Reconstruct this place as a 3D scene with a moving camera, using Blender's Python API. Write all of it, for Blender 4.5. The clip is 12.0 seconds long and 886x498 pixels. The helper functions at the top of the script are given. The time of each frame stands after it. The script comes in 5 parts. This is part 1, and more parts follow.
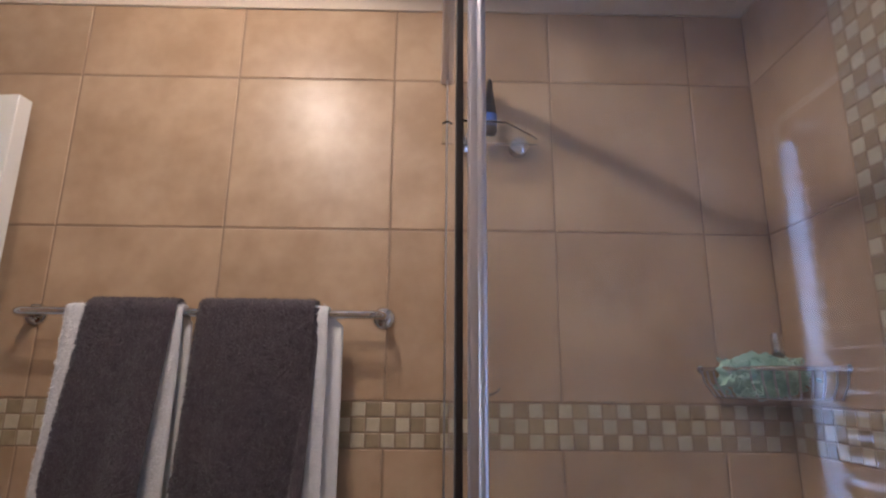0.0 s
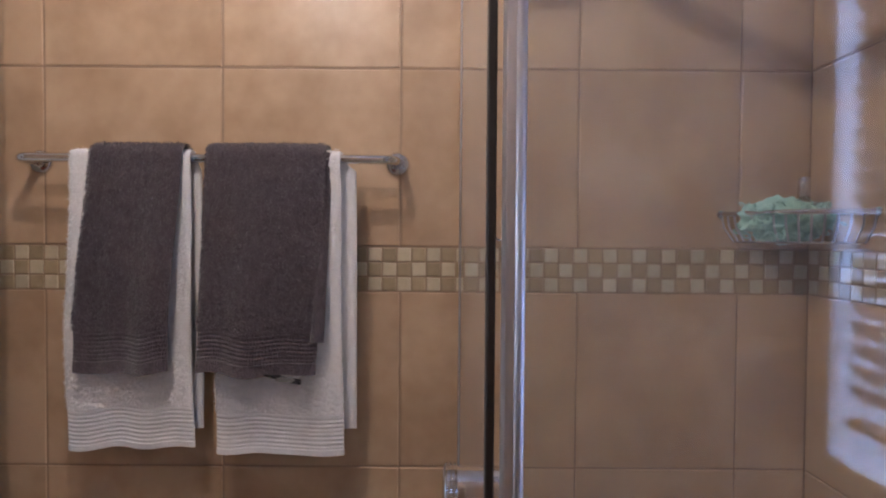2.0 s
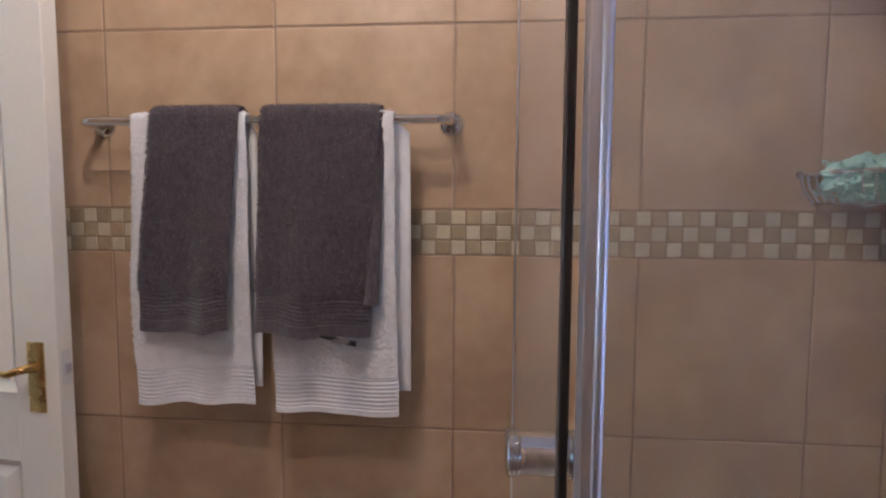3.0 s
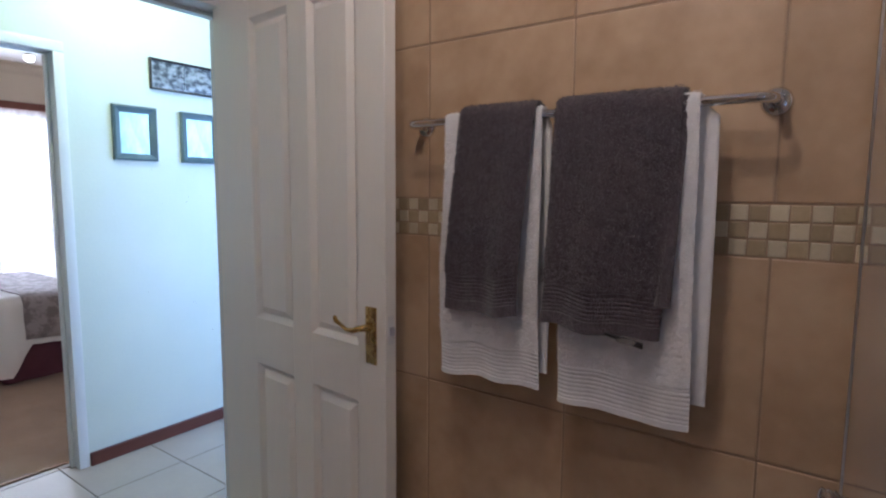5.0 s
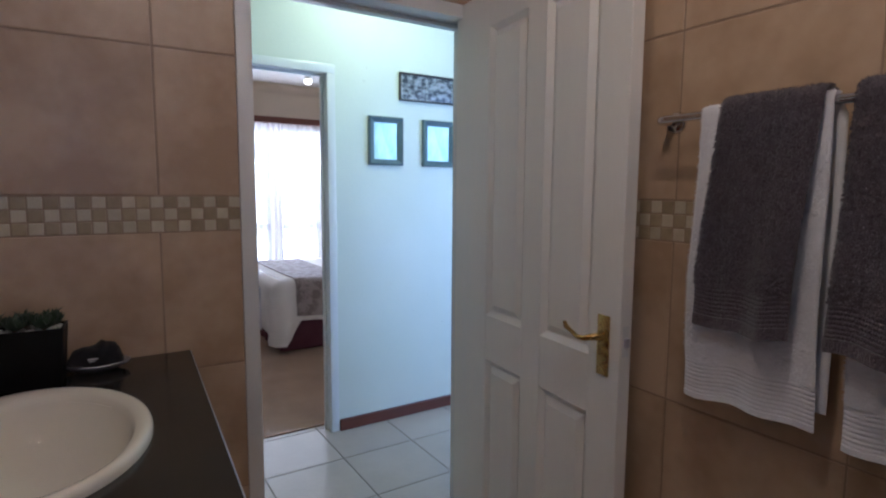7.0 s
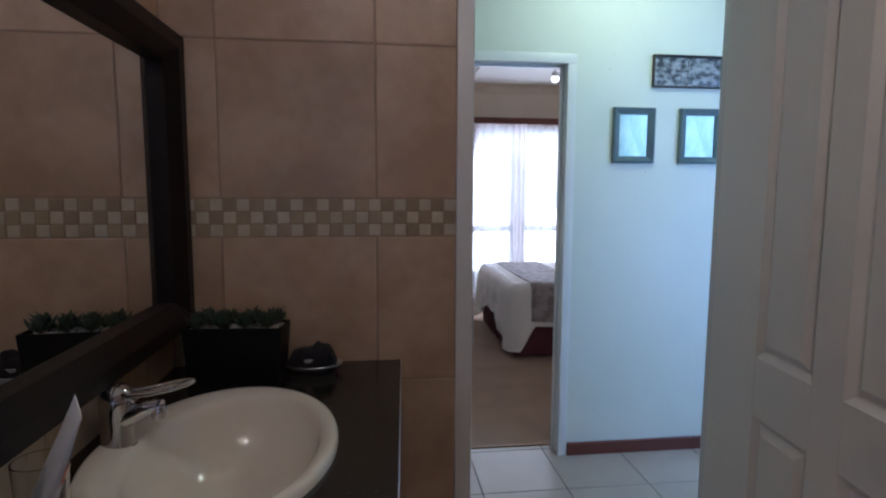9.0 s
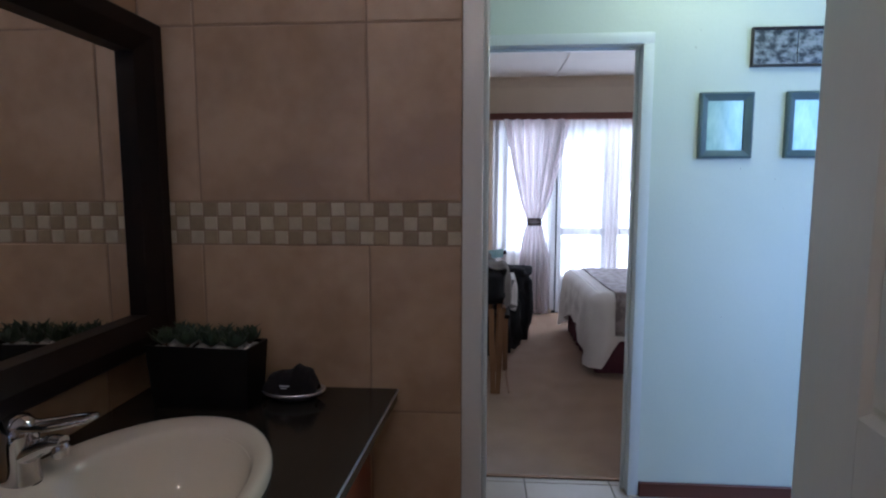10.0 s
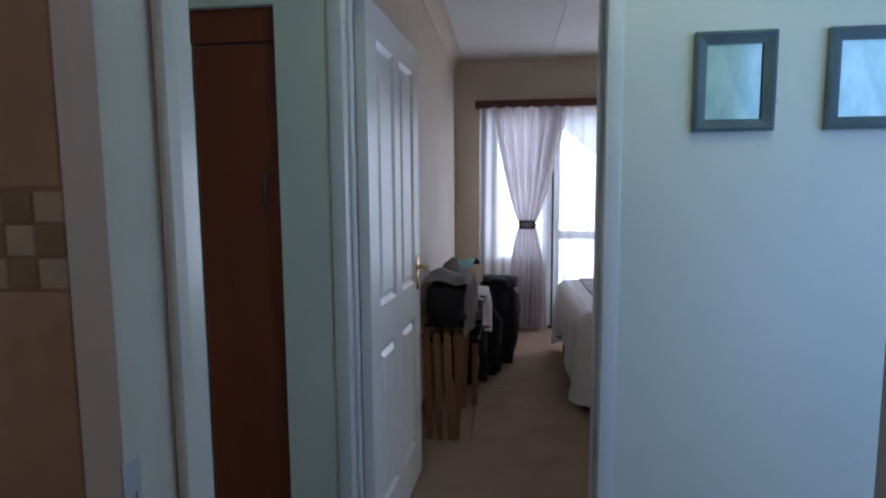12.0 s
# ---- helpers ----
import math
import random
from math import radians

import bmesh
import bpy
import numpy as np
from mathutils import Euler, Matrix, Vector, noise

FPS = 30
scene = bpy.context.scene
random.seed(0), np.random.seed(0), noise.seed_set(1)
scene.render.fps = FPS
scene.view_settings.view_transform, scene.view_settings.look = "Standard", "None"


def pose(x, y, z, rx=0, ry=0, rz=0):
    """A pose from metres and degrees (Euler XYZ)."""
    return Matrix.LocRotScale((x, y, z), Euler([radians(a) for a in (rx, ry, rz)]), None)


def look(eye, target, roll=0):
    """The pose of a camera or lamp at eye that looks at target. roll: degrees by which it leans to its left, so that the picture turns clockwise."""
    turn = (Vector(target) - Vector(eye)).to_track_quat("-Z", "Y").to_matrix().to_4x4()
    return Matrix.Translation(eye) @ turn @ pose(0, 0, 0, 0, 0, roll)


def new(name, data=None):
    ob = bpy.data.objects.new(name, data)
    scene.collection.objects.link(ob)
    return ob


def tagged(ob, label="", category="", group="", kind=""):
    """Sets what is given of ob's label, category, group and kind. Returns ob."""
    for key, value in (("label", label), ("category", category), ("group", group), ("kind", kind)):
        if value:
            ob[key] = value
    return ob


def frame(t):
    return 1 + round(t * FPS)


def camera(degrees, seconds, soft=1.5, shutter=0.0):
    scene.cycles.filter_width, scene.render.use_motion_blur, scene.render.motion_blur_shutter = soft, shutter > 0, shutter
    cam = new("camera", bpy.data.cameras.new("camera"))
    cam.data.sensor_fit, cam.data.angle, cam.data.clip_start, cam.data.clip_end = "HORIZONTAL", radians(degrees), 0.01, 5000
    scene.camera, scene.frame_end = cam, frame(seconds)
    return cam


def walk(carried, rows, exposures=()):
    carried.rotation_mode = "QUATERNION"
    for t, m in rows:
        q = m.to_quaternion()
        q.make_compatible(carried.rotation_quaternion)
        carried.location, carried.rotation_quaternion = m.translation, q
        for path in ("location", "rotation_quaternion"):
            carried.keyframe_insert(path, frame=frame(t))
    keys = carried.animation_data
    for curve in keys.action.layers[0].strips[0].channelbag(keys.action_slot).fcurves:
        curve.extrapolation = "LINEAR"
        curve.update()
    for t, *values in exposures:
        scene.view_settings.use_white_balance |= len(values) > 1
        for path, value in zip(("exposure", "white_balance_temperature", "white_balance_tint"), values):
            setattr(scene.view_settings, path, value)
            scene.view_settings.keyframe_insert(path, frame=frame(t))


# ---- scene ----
cam = camera(77.4, 12.0, soft=2.2)
PATH = [
    (0, (0.112, -1.316, 1.43), (0.14, 0.63, 1.894), 0.6),
    (0.5, (0.109, -1.309, 1.426), (0.137, 0.661, 1.77), 0.6),
    (1, (0.106, -1.301, 1.42), (0.134, 0.687, 1.643), 0.5),
    (1.5, (0.103, -1.286, 1.414), (0.125, 0.712, 1.497), 0.5),
    (2, (0.096, -1.273, 1.406), (0.1, 0.726, 1.363), 0.4),
    (2.5, (0.087, -1.261, 1.4), (0.05, 0.735, 1.276), 0.4),
    (3, (0.08, -1.246, 1.395), (-0.087, 0.741, 1.233), 0.3),
    (3.2, (0.08, -1.242, 1.395), (-0.182, 0.733, 1.222), 0.2),
    (4.8, (0.095, -1.219, 1.405), (-0.96, 0.467, 1.197), 0.6),
    (5, (0.096, -1.218, 1.405), (-1.054, 0.404, 1.192), 0.4),
    (5.5, (0.087, -1.225, 1.408), (-1.255, 0.243, 1.196), 0.4),
    (6, (0.073, -1.229, 1.408), (-1.401, 0.106, 1.197), 0.5),
    (6.5, (0.059, -1.232, 1.408), (-1.525, -0.03, 1.193), 0.5),
    (7, (0.042, -1.225, 1.405), (-1.639, -0.162, 1.192), 0.4),
    (7.5, (0.017, -1.216, 1.406), (-1.763, -0.331, 1.189), 0.2),
    (7.7, (0.001, -1.2, 1.4), (-1.815, -0.391, 1.189), 0.2),
    (9.3, (-0.234, -1.018, 1.410), (-2.219, -0.907, 1.196), 0.1),
    (9.5, (-0.276, -0.972, 1.411), (-2.265, -0.942, 1.199), 0.0),
    (10, (-0.410, -0.803, 1.411), (-2.394, -0.941, 1.198), 0.0),
    (10.5, (-0.563, -0.643, 1.411), (-2.535, -0.901, 1.204), -0.2),
    (11, (-0.768, -0.534, 1.390), (-2.736, -0.823, 1.188), -0.2),
    (11.2, (-0.852, -0.500, 1.387), (-2.818, -0.798, 1.180), -0.2),
    (11.5, (-0.985, -0.457, 1.384), (-2.950, -0.759, 1.166), -0.3),
    (12, (-1.192, -0.406, 1.378), (-3.168, -0.637, 1.172), -0.4),
]
walk_exposures = [(0.0, -0.24, 5600, 10), (1.5, -0.06, 5520, 10), (3.2, 0.10, 5440, 10), (5.0, -0.61, 5450, 10), (7.5, -1.14, 5380, 10), (9.5, -1.49, 5320, 10), (10.5, -1.60, 5300, 10), (12.0, -2.14, 5430, 10)]
walk(cam, [(t, look(eye, target, roll)) for t, eye, target, roll in PATH], walk_exposures)

# ---- world and lights ----
world = bpy.data.worlds.new("sky")
scene.world = world
world.use_nodes = True
wn = world.node_tree.nodes
sky = wn.new("ShaderNodeTexSky")
sky.sky_type = "NISHITA"
sky.sun_disc = False
sky.sun_elevation = radians(48)
sky.sun_rotation = radians(20)
wn["Background"].inputs[1].default_value = 0.10
world.node_tree.links.new(sky.outputs[0], wn["Background"].inputs[0])


def lamp(name, kind, m, energy, colour, **more):
    data = bpy.data.lights.new(name, kind)
    data.energy, data.color = energy, colour
    for key, value in more.items():
        if key == "size":
            data.shape, data.size, data.size_y = "RECTANGLE", value[0], value[1]
        if key == "radius":
            data.shadow_soft_size = value
        if key == "cone":
            data.spot_size, data.spot_blend = radians(value[0]), value[1]
        if key == "angle":
            data.angle = radians(value)
    ob = new(name, data)
    ob.matrix_world = m
    return ob


WARM = (1.0, 0.78, 0.60)
SKY_BLUE = (0.42, 0.60, 1.0)
lamp("sun", "SUN", look((0, 0, 10), (4.0, -5.2, 0)), 3.0, (1.0, 0.93, 0.82), angle=0.5)
SPOTS = [(-0.34, -0.66, 25.5, -0.45), (-0.34, -1.16, 23.5, -1.05)]
for sx, sy, power, aim in SPOTS:
    lamp("bathroom_spot_light", "SPOT", look((sx, sy, 2.455), (sx - 0.15, aim, 1.35)), power, WARM, radius=0.030, cone=(176, 0.15))
lamp("bathroom_window_light", "AREA", look((1.17, -1.36, 1.50), (0.0, -1.3, 1.4)), 13, (0.46, 0.60, 1.0), size=(0.66, 1.05))
# Added lamp hanging outside the window, to brighten its south reveal.
lamp("bathroom_reveal_fill_light", "AREA", look((1.55, -0.98, 1.80), (0.98, -1.74, 1.35)), 118, (0.46, 0.60, 1.0), size=(0.9, 1.2))
lamp("hall_door_light", "AREA", look((-1.71, 1.49, 1.40), (-2.9, 0.25, 1.25)), 60, SKY_BLUE, size=(1.6, 1.6))
# Unseen passage lamp, added and placed to give the upper wall its greenish light.
lamp("hall_unseen_ceiling_light", "POINT", pose(-2.30, 0.15, 2.50), 30, (0.90, 1.0, 0.70), radius=0.09)
lamp("bedroom_window_light", "AREA", look((-6.80, 1.0, 1.25), (-4.0, 0.8, 1.0)), 285, (0.90, 0.92, 1.0), size=(3.0, 1.7))

# ---- materials ----


def material(name):
    mat = bpy.data.materials.new(name)
    mat.use_nodes = True
    return mat, mat.node_tree, mat.node_tree.nodes["Principled BSDF"]


def mixed(name, a, b, rough=0.5, scale=6.0, fine=60.0, bump=0.15, metal=0.0, contrast=0.5, per_object=0.0, spec=0.5, rough_var=0.0, depth=0.002, coat=0.0, detail=4.0, stretch=(1, 1, 1), sheen=0.0):
    """A surface of two tones in broad clouds, with fine grain and relief; per_object shifts tone and pattern from piece to piece."""
    mat, tree, bsdf = material(name)
    n, link = tree.nodes, tree.links.new
    co = n.new("ShaderNodeTexCoord")
    vec = n.new("ShaderNodeVectorMath")
    vec.operation = "MULTIPLY_ADD"
    vec.inputs[1].default_value = stretch
    link(co.outputs["Object"], vec.inputs[0])
    info = n.new("ShaderNodeObjectInfo")
    if per_object:
        shift = n.new("ShaderNodeVectorMath")
        shift.operation = "SCALE"
        comb = n.new("ShaderNodeCombineXYZ")
        for i in range(3):
            link(info.outputs["Random"], comb.inputs[i])
        link(comb.outputs[0], shift.inputs[0])
        shift.inputs["Scale"].default_value = 37.0
        link(shift.outputs[0], vec.inputs[2])
    big = n.new("ShaderNodeTexNoise")
    big.inputs["Scale"].default_value, big.inputs["Detail"].default_value = scale, detail
    link(vec.outputs[0], big.inputs["Vector"])
    small = n.new("ShaderNodeTexNoise")
    small.inputs["Scale"].default_value, small.inputs["Detail"].default_value = fine, 3
    link(vec.outputs[0], small.inputs["Vector"])
    ramp = n.new("ShaderNodeMapRange")
    ramp.inputs["From Min"].default_value, ramp.inputs["From Max"].default_value = 0.5 - contrast / 2, 0.5 + contrast / 2
    add = n.new("ShaderNodeMath")
    add.operation = "MULTIPLY_ADD"
    add.inputs[1].default_value = 0.3
    link(small.outputs["Fac"], add.inputs[0])
    sub = n.new("ShaderNodeMath")
    sub.operation = "SUBTRACT"
    sub.inputs[1].default_value = 0.15
    link(big.outputs["Fac"], sub.inputs[0])
    link(sub.outputs[0], add.inputs[2])
    link(add.outputs[0], ramp.inputs["Value"])
    mix = n.new("ShaderNodeMix")
    mix.data_type = "RGBA"
    mix.inputs["A"].default_value, mix.inputs["B"].default_value = (*a, 1), (*b, 1)
    link(ramp.outputs[0], mix.inputs["Factor"])
    out = mix.outputs["Result"]
    if per_object:
        hsv = n.new("ShaderNodeHueSaturation")
        val = n.new("ShaderNodeMapRange")
        val.inputs["To Min"].default_value, val.inputs["To Max"].default_value = 1 - per_object, 1 + per_object
        link(info.outputs["Random"], val.inputs["Value"])
        link(val.outputs[0], hsv.inputs["Value"])
        link(out, hsv.inputs["Color"])
        out = hsv.outputs["Color"]
    link(out, bsdf.inputs["Base Color"])
    bsdf.inputs["Roughness"].default_value, bsdf.inputs["Metallic"].default_value = rough, metal
    bsdf.inputs["Specular IOR Level"].default_value = spec
    bsdf.inputs["Coat Weight"].default_value = coat
    bsdf.inputs["Coat Roughness"].default_value = 0.12
    bsdf.inputs["Sheen Weight"].default_value = sheen
    if rough_var:
        rv = n.new("ShaderNodeMapRange")
        rv.inputs["To Min"].default_value, rv.inputs["To Max"].default_value = rough - rough_var, rough + rough_var
        link(big.outputs["Fac"], rv.inputs["Value"])
        link(rv.outputs[0], bsdf.inputs["Roughness"])
    if bump:
        bp = n.new("ShaderNodeBump")
        bp.inputs["Strength"].default_value, bp.inputs["Distance"].default_value = bump, depth
        link(small.outputs["Fac"], bp.inputs["Height"])
        link(bp.outputs[0], bsdf.inputs["Normal"])
    return mat


def glass(name, tint=(1, 1, 1), rough=0.0, haze=0.0):
    mat, tree, bsdf = material(name)
    bsdf.inputs["Base Color"].default_value = (*tint, 1)
    bsdf.inputs["Roughness"].default_value = rough
    bsdf.inputs["IOR"].default_value = 1.5
    bsdf.inputs["Transmission Weight"].default_value = 1.0
    if haze:
        n, link = tree.nodes, tree.links.new
        film = n.new("ShaderNodeBsdfDiffuse")
        film.inputs["Color"].default_value = (0.58, 0.60, 0.68, 1)
        grain = n.new("ShaderNodeTexNoise")
        grain.inputs["Scale"].default_value, grain.inputs["Detail"].default_value = 5, 6
        rng = n.new("ShaderNodeMapRange")
        rng.inputs["To Min"].default_value, rng.inputs["To Max"].default_value = haze * 0.4, haze * 1.6
        link(grain.outputs["Fac"], rng.inputs["Value"])
        mix = n.new("ShaderNodeMixShader")
        link(rng.outputs[0], mix.inputs[0])
        link(bsdf.outputs[0], mix.inputs[1])
        link(film.outputs[0], mix.inputs[2])
        link(mix.outputs[0], n["Material Output"].inputs["Surface"])
    return mat


def cloth(name, colour, through_part, clear=0.0, rough=0.9):
    """Thin woven cloth that lets light through; clear is the open part of its weave."""
    mat, tree, bsdf = material(name)
    n, link = tree.nodes, tree.links.new
    weave = n.new("ShaderNodeTexNoise")
    weave.inputs["Scale"].default_value = 9
    tone = n.new("ShaderNodeMix")
    tone.data_type = "RGBA"
    tone.inputs["A"].default_value = (*[c * 0.88 for c in colour], 1)
    tone.inputs["B"].default_value = (*colour, 1)
    link(weave.outputs["Fac"], tone.inputs["Factor"])
    link(tone.outputs["Result"], bsdf.inputs["Base Color"])
    bsdf.inputs["Roughness"].default_value = rough
    tl = n.new("ShaderNodeBsdfTranslucent")
    link(tone.outputs["Result"], tl.inputs["Color"])
    m1 = n.new("ShaderNodeMixShader")
    m1.inputs[0].default_value = through_part
    link(bsdf.outputs[0], m1.inputs[1])
    link(tl.outputs[0], m1.inputs[2])
    tr = n.new("ShaderNodeBsdfTransparent")
    m2 = n.new("ShaderNodeMixShader")
    m2.inputs[0].default_value = clear
    link(m1.outputs[0], m2.inputs[1])
    link(tr.outputs[0], m2.inputs[2])
    link(m2.outputs[0], n["Material Output"].inputs["Surface"])
    return mat


def glow(name, colour, power):
    mat, tree, bsdf = material(name)
    bsdf.inputs["Base Color"].default_value = (*colour, 1)
    bsdf.inputs["Emission Color"].default_value = (*colour, 1)
    bsdf.inputs["Emission Strength"].default_value = power
    return mat


TILE = mixed("glazed_beige_wall_tile", (0.39, 0.265, 0.165), (0.51, 0.37, 0.245), 0.36, 5, 26, 0.06, contrast=0.34, per_object=0.05, rough_var=0.05, depth=0.0015, detail=3)
GROUT = mixed("brown_grout", (0.28, 0.195, 0.135), (0.35, 0.25, 0.18), 0.9, 12, 200, 0.3)
MOS_LIGHT = mixed("cream_stone_mosaic", (0.46, 0.40, 0.28), (0.57, 0.50, 0.37), 0.38, 30, 160, 0.25, per_object=0.10, depth=0.0008)
MOS_DARK = mixed("olive_brown_stone_mosaic", (0.29, 0.225, 0.135), (0.38, 0.30, 0.19), 0.42, 30, 160, 0.3, per_object=0.16, depth=0.0008)
CEILING = mixed("white_ceiling_paint", (0.70, 0.68, 0.65), (0.76, 0.74, 0.71), 0.85, 2, 120, 0.1)
CORNICE = mixed("cream_cornice_paint", (0.56, 0.47, 0.37), (0.63, 0.54, 0.43), 0.7, 3, 90, 0.1)
WALL_HALL = mixed("cream_green_wall_paint", (0.66, 0.69, 0.60), (0.72, 0.74, 0.66), 0.5, 2.2, 70, 0.22, depth=0.002)
WALL_BED = mixed("beige_wall_paint", (0.59, 0.50, 0.39), (0.65, 0.555, 0.44), 0.65, 2.2, 140, 0.3, depth=0.0012)
DOOR_PAINT = mixed("white_door_paint", (0.80, 0.775, 0.72), (0.86, 0.835, 0.78), 0.33, 3, 90, 0.12, stretch=(1, 1, 0.2), depth=0.0008)
FRAME_PAINT = mixed("white_frame_paint", (0.70, 0.70, 0.68), (0.77, 0.77, 0.75), 0.3, 4, 120, 0.12, depth=0.0008)
CHROME = mixed("chrome", (0.62, 0.62, 0.64), (0.70, 0.70, 0.72), 0.07, 8, 90, 0.02, metal=1.0, rough_var=0.03)
STEEL = mixed("brushed_aluminium", (0.58, 0.58, 0.64), (0.68, 0.68, 0.74), 0.38, 5, 90, 0.04, metal=1.0, stretch=(1, 1, 0.05))
BRASS = mixed("worn_brass", (0.42, 0.27, 0.09), (0.62, 0.43, 0.17), 0.27, 25, 120, 0.1, metal=1.0, rough_var=0.1)
BLACK_SEAL = mixed("black_rubber_seal", (0.012, 0.009, 0.009), (0.03, 0.022, 0.022), 0.45, 10, 60, 0.1)
GREY_TOWEL = mixed("charcoal_terry_cloth", (0.050, 0.038, 0.047), (0.132, 0.104, 0.124), 0.95, 62, 210, 1.0, contrast=0.75, depth=0.006, sheen=0.25, detail=8, stretch=(1.5, 1, 0.8))
WHITE_TOWEL = mixed("white_terry_cloth", (0.66, 0.65, 0.67), (0.76, 0.75, 0.77), 0.95, 30, 300, 0.4, contrast=0.5, depth=0.005, sheen=0.2, detail=8)
PORCELAIN = mixed("cream_porcelain", (0.74, 0.69, 0.60), (0.78, 0.73, 0.645), 0.06, 2, 30, 0.0)
DARK_WOOD = mixed("dark_stained_wood", (0.005, 0.0035, 0.0035), (0.012, 0.007, 0.006), 0.45, 6, 50, 0.12, spec=0.22, stretch=(0.15, 1, 1), depth=0.0006)
RED_WOOD = mixed("red_brown_varnished_wood", (0.15, 0.030, 0.010), (0.24, 0.052, 0.017), 0.38, 5, 60, 0.12, stretch=(1, 1, 0.08), depth=0.0005)
SKIRT_WOOD = mixed("mahogany_stained_wood", (0.085, 0.022, 0.014), (0.15, 0.045, 0.028), 0.35, 6, 60, 0.12, stretch=(1, 0.08, 1), depth=0.0005)
PALE_WOOD = mixed("pale_pine_wood", (0.20, 0.095, 0.045), (0.32, 0.165, 0.08), 0.5, 8, 70, 0.2, stretch=(1, 1, 0.15))
MIRROR = mixed("mirror_silver", (0.90, 0.90, 0.90), (0.92, 0.92, 0.92), 0.01, 3, 30, 0.0, metal=1.0)
FLOOR_TILE = mixed("cream_floor_tile", (0.40, 0.33, 0.27), (0.48, 0.405, 0.335), 0.32, 4, 60, 0.12, per_object=0.04, contrast=0.6)
FLOOR_GROUT = mixed("dark_floor_grout", (0.07, 0.055, 0.045), (0.11, 0.09, 0.07), 0.9, 12, 200, 0.3)
CARPET = mixed("beige_pile_carpet", (0.27, 0.158, 0.090), (0.40, 0.25, 0.15), 0.98, 5, 260, 1.0, contrast=0.6, depth=0.006, sheen=0.3)
BLACK_PLASTIC = mixed("black_glazed_pot", (0.005, 0.005, 0.005), (0.010, 0.009, 0.009), 0.5, 8, 80, 0.1, spec=0.12)
PEBBLE = mixed("white_pebble", (0.62, 0.60, 0.56), (0.78, 0.76, 0.72), 0.6, 25, 120, 0.2)
LEAF = mixed("dark_green_succulent_leaf", (0.017, 0.036, 0.021), (0.042, 0.072, 0.040), 0.45, 14, 120, 0.15)
LEAF_TIP = mixed("reddish_leaf_tip", (0.12, 0.04, 0.03), (0.17, 0.07, 0.045), 0.5, 14, 120, 0.15)
DARK_CLOTH = mixed("black_woven_cloth", (0.007, 0.007, 0.009), (0.018, 0.017, 0.022), 0.9, 12, 220, 0.6, depth=0.003)
GREY_CLOTH = mixed("grey_jersey_cloth", (0.16, 0.15, 0.145), (0.25, 0.235, 0.225), 0.92, 9, 200, 0.5, depth=0.003)
WHITE_LINEN = mixed("white_cotton_linen", (0.72, 0.69, 0.68), (0.80, 0.775, 0.76), 0.9, 4, 200, 0.35, depth=0.003)
RUNNER = mixed("taupe_damask_runner", (0.20, 0.165, 0.168), (0.34, 0.29, 0.29), 0.7, 14, 60, 0.3, contrast=0.14)
VALANCE = mixed("burgundy_valance_cloth", (0.085, 0.022, 0.040), (0.13, 0.040, 0.060), 0.9, 6, 150, 0.4, depth=0.003)
SPONGE = mixed("mint_green_net_sponge", (0.28, 0.52, 0.46), (0.46, 0.70, 0.64), 0.7, 30, 180, 0.8, depth=0.004)
WHITE_PLASTIC = mixed("white_plastic", (0.74, 0.74, 0.74), (0.80, 0.80, 0.80), 0.35, 5, 60, 0.03)
RED_PLASTIC = mixed("red_print", (0.55, 0.03, 0.03), (0.62, 0.05, 0.04), 0.35, 5, 60, 0.03)
BLUE_PLASTIC = mixed("blue_print", (0.02, 0.08, 0.38), (0.04, 0.12, 0.46), 0.3, 5, 60, 0.03)
# The glossy page's cyan reflection is put into its base colour.
PAGE_GLEAM = mixed("glossy_page_with_painted_gleam", (0.20, 0.50, 0.60), (0.45, 0.78, 0.84), 0.2, 14, 40, 0.0, coat=0.8)
SLAT = mixed("brown_wood_slat", (0.14, 0.075, 0.04), (0.21, 0.12, 0.07), 0.4, 8, 60, 0.1, stretch=(1, 0.1, 1))
PICTURE_FRAME = mixed("blue_grey_picture_frame", (0.075, 0.115, 0.125), (0.115, 0.16, 0.172), 0.35, 9, 90, 0.2)
# Pale print; the glazed door's teal reflection is mixed into its base colour.
PICTURE_TEAL_SHEEN = mixed("pale_print_with_painted_reflection", (0.42, 0.62, 0.58), (0.66, 0.86, 0.81), 0.16, 15, 60, 0.05, metal=0.35, contrast=0.42, coat=1.0, stretch=(1, 1, 0.4))
PICTURE_DARK = mixed("black_and_white_print", (0.03, 0.035, 0.045), (0.34, 0.35, 0.38), 0.14, 26, 120, 0.05, contrast=0.22, coat=1.0, detail=9, stretch=(1, 1, 1.6))
IRON = mixed("dark_painted_iron", (0.03, 0.022, 0.02), (0.06, 0.045, 0.04), 0.5, 9, 90, 0.1)
PAVING = mixed("pale_stone_paving", (0.42, 0.40, 0.37), (0.52, 0.50, 0.46), 0.85, 3, 60, 0.3)
HEDGE = mixed("garden_foliage", (0.05, 0.09, 0.035), (0.12, 0.18, 0.07), 0.7, 4, 30, 0.6, depth=0.02)
PLASTER = mixed("white_outdoor_plaster", (0.62, 0.61, 0.58), (0.70, 0.69, 0.66), 0.8, 2, 90, 0.2)
GLASS = glass("clear_glass", (0.985, 0.995, 0.99))
SHOWER_GLASS = glass("water_marked_shower_glass", (0.93, 0.955, 0.945), haze=0.055)
CLEAR_PLASTIC = glass("clear_bottle_plastic", (0.93, 0.97, 0.96), 0.08)
SHEER = cloth("white_sheer_voile", (0.86, 0.84, 0.86), 0.6, 0.45)
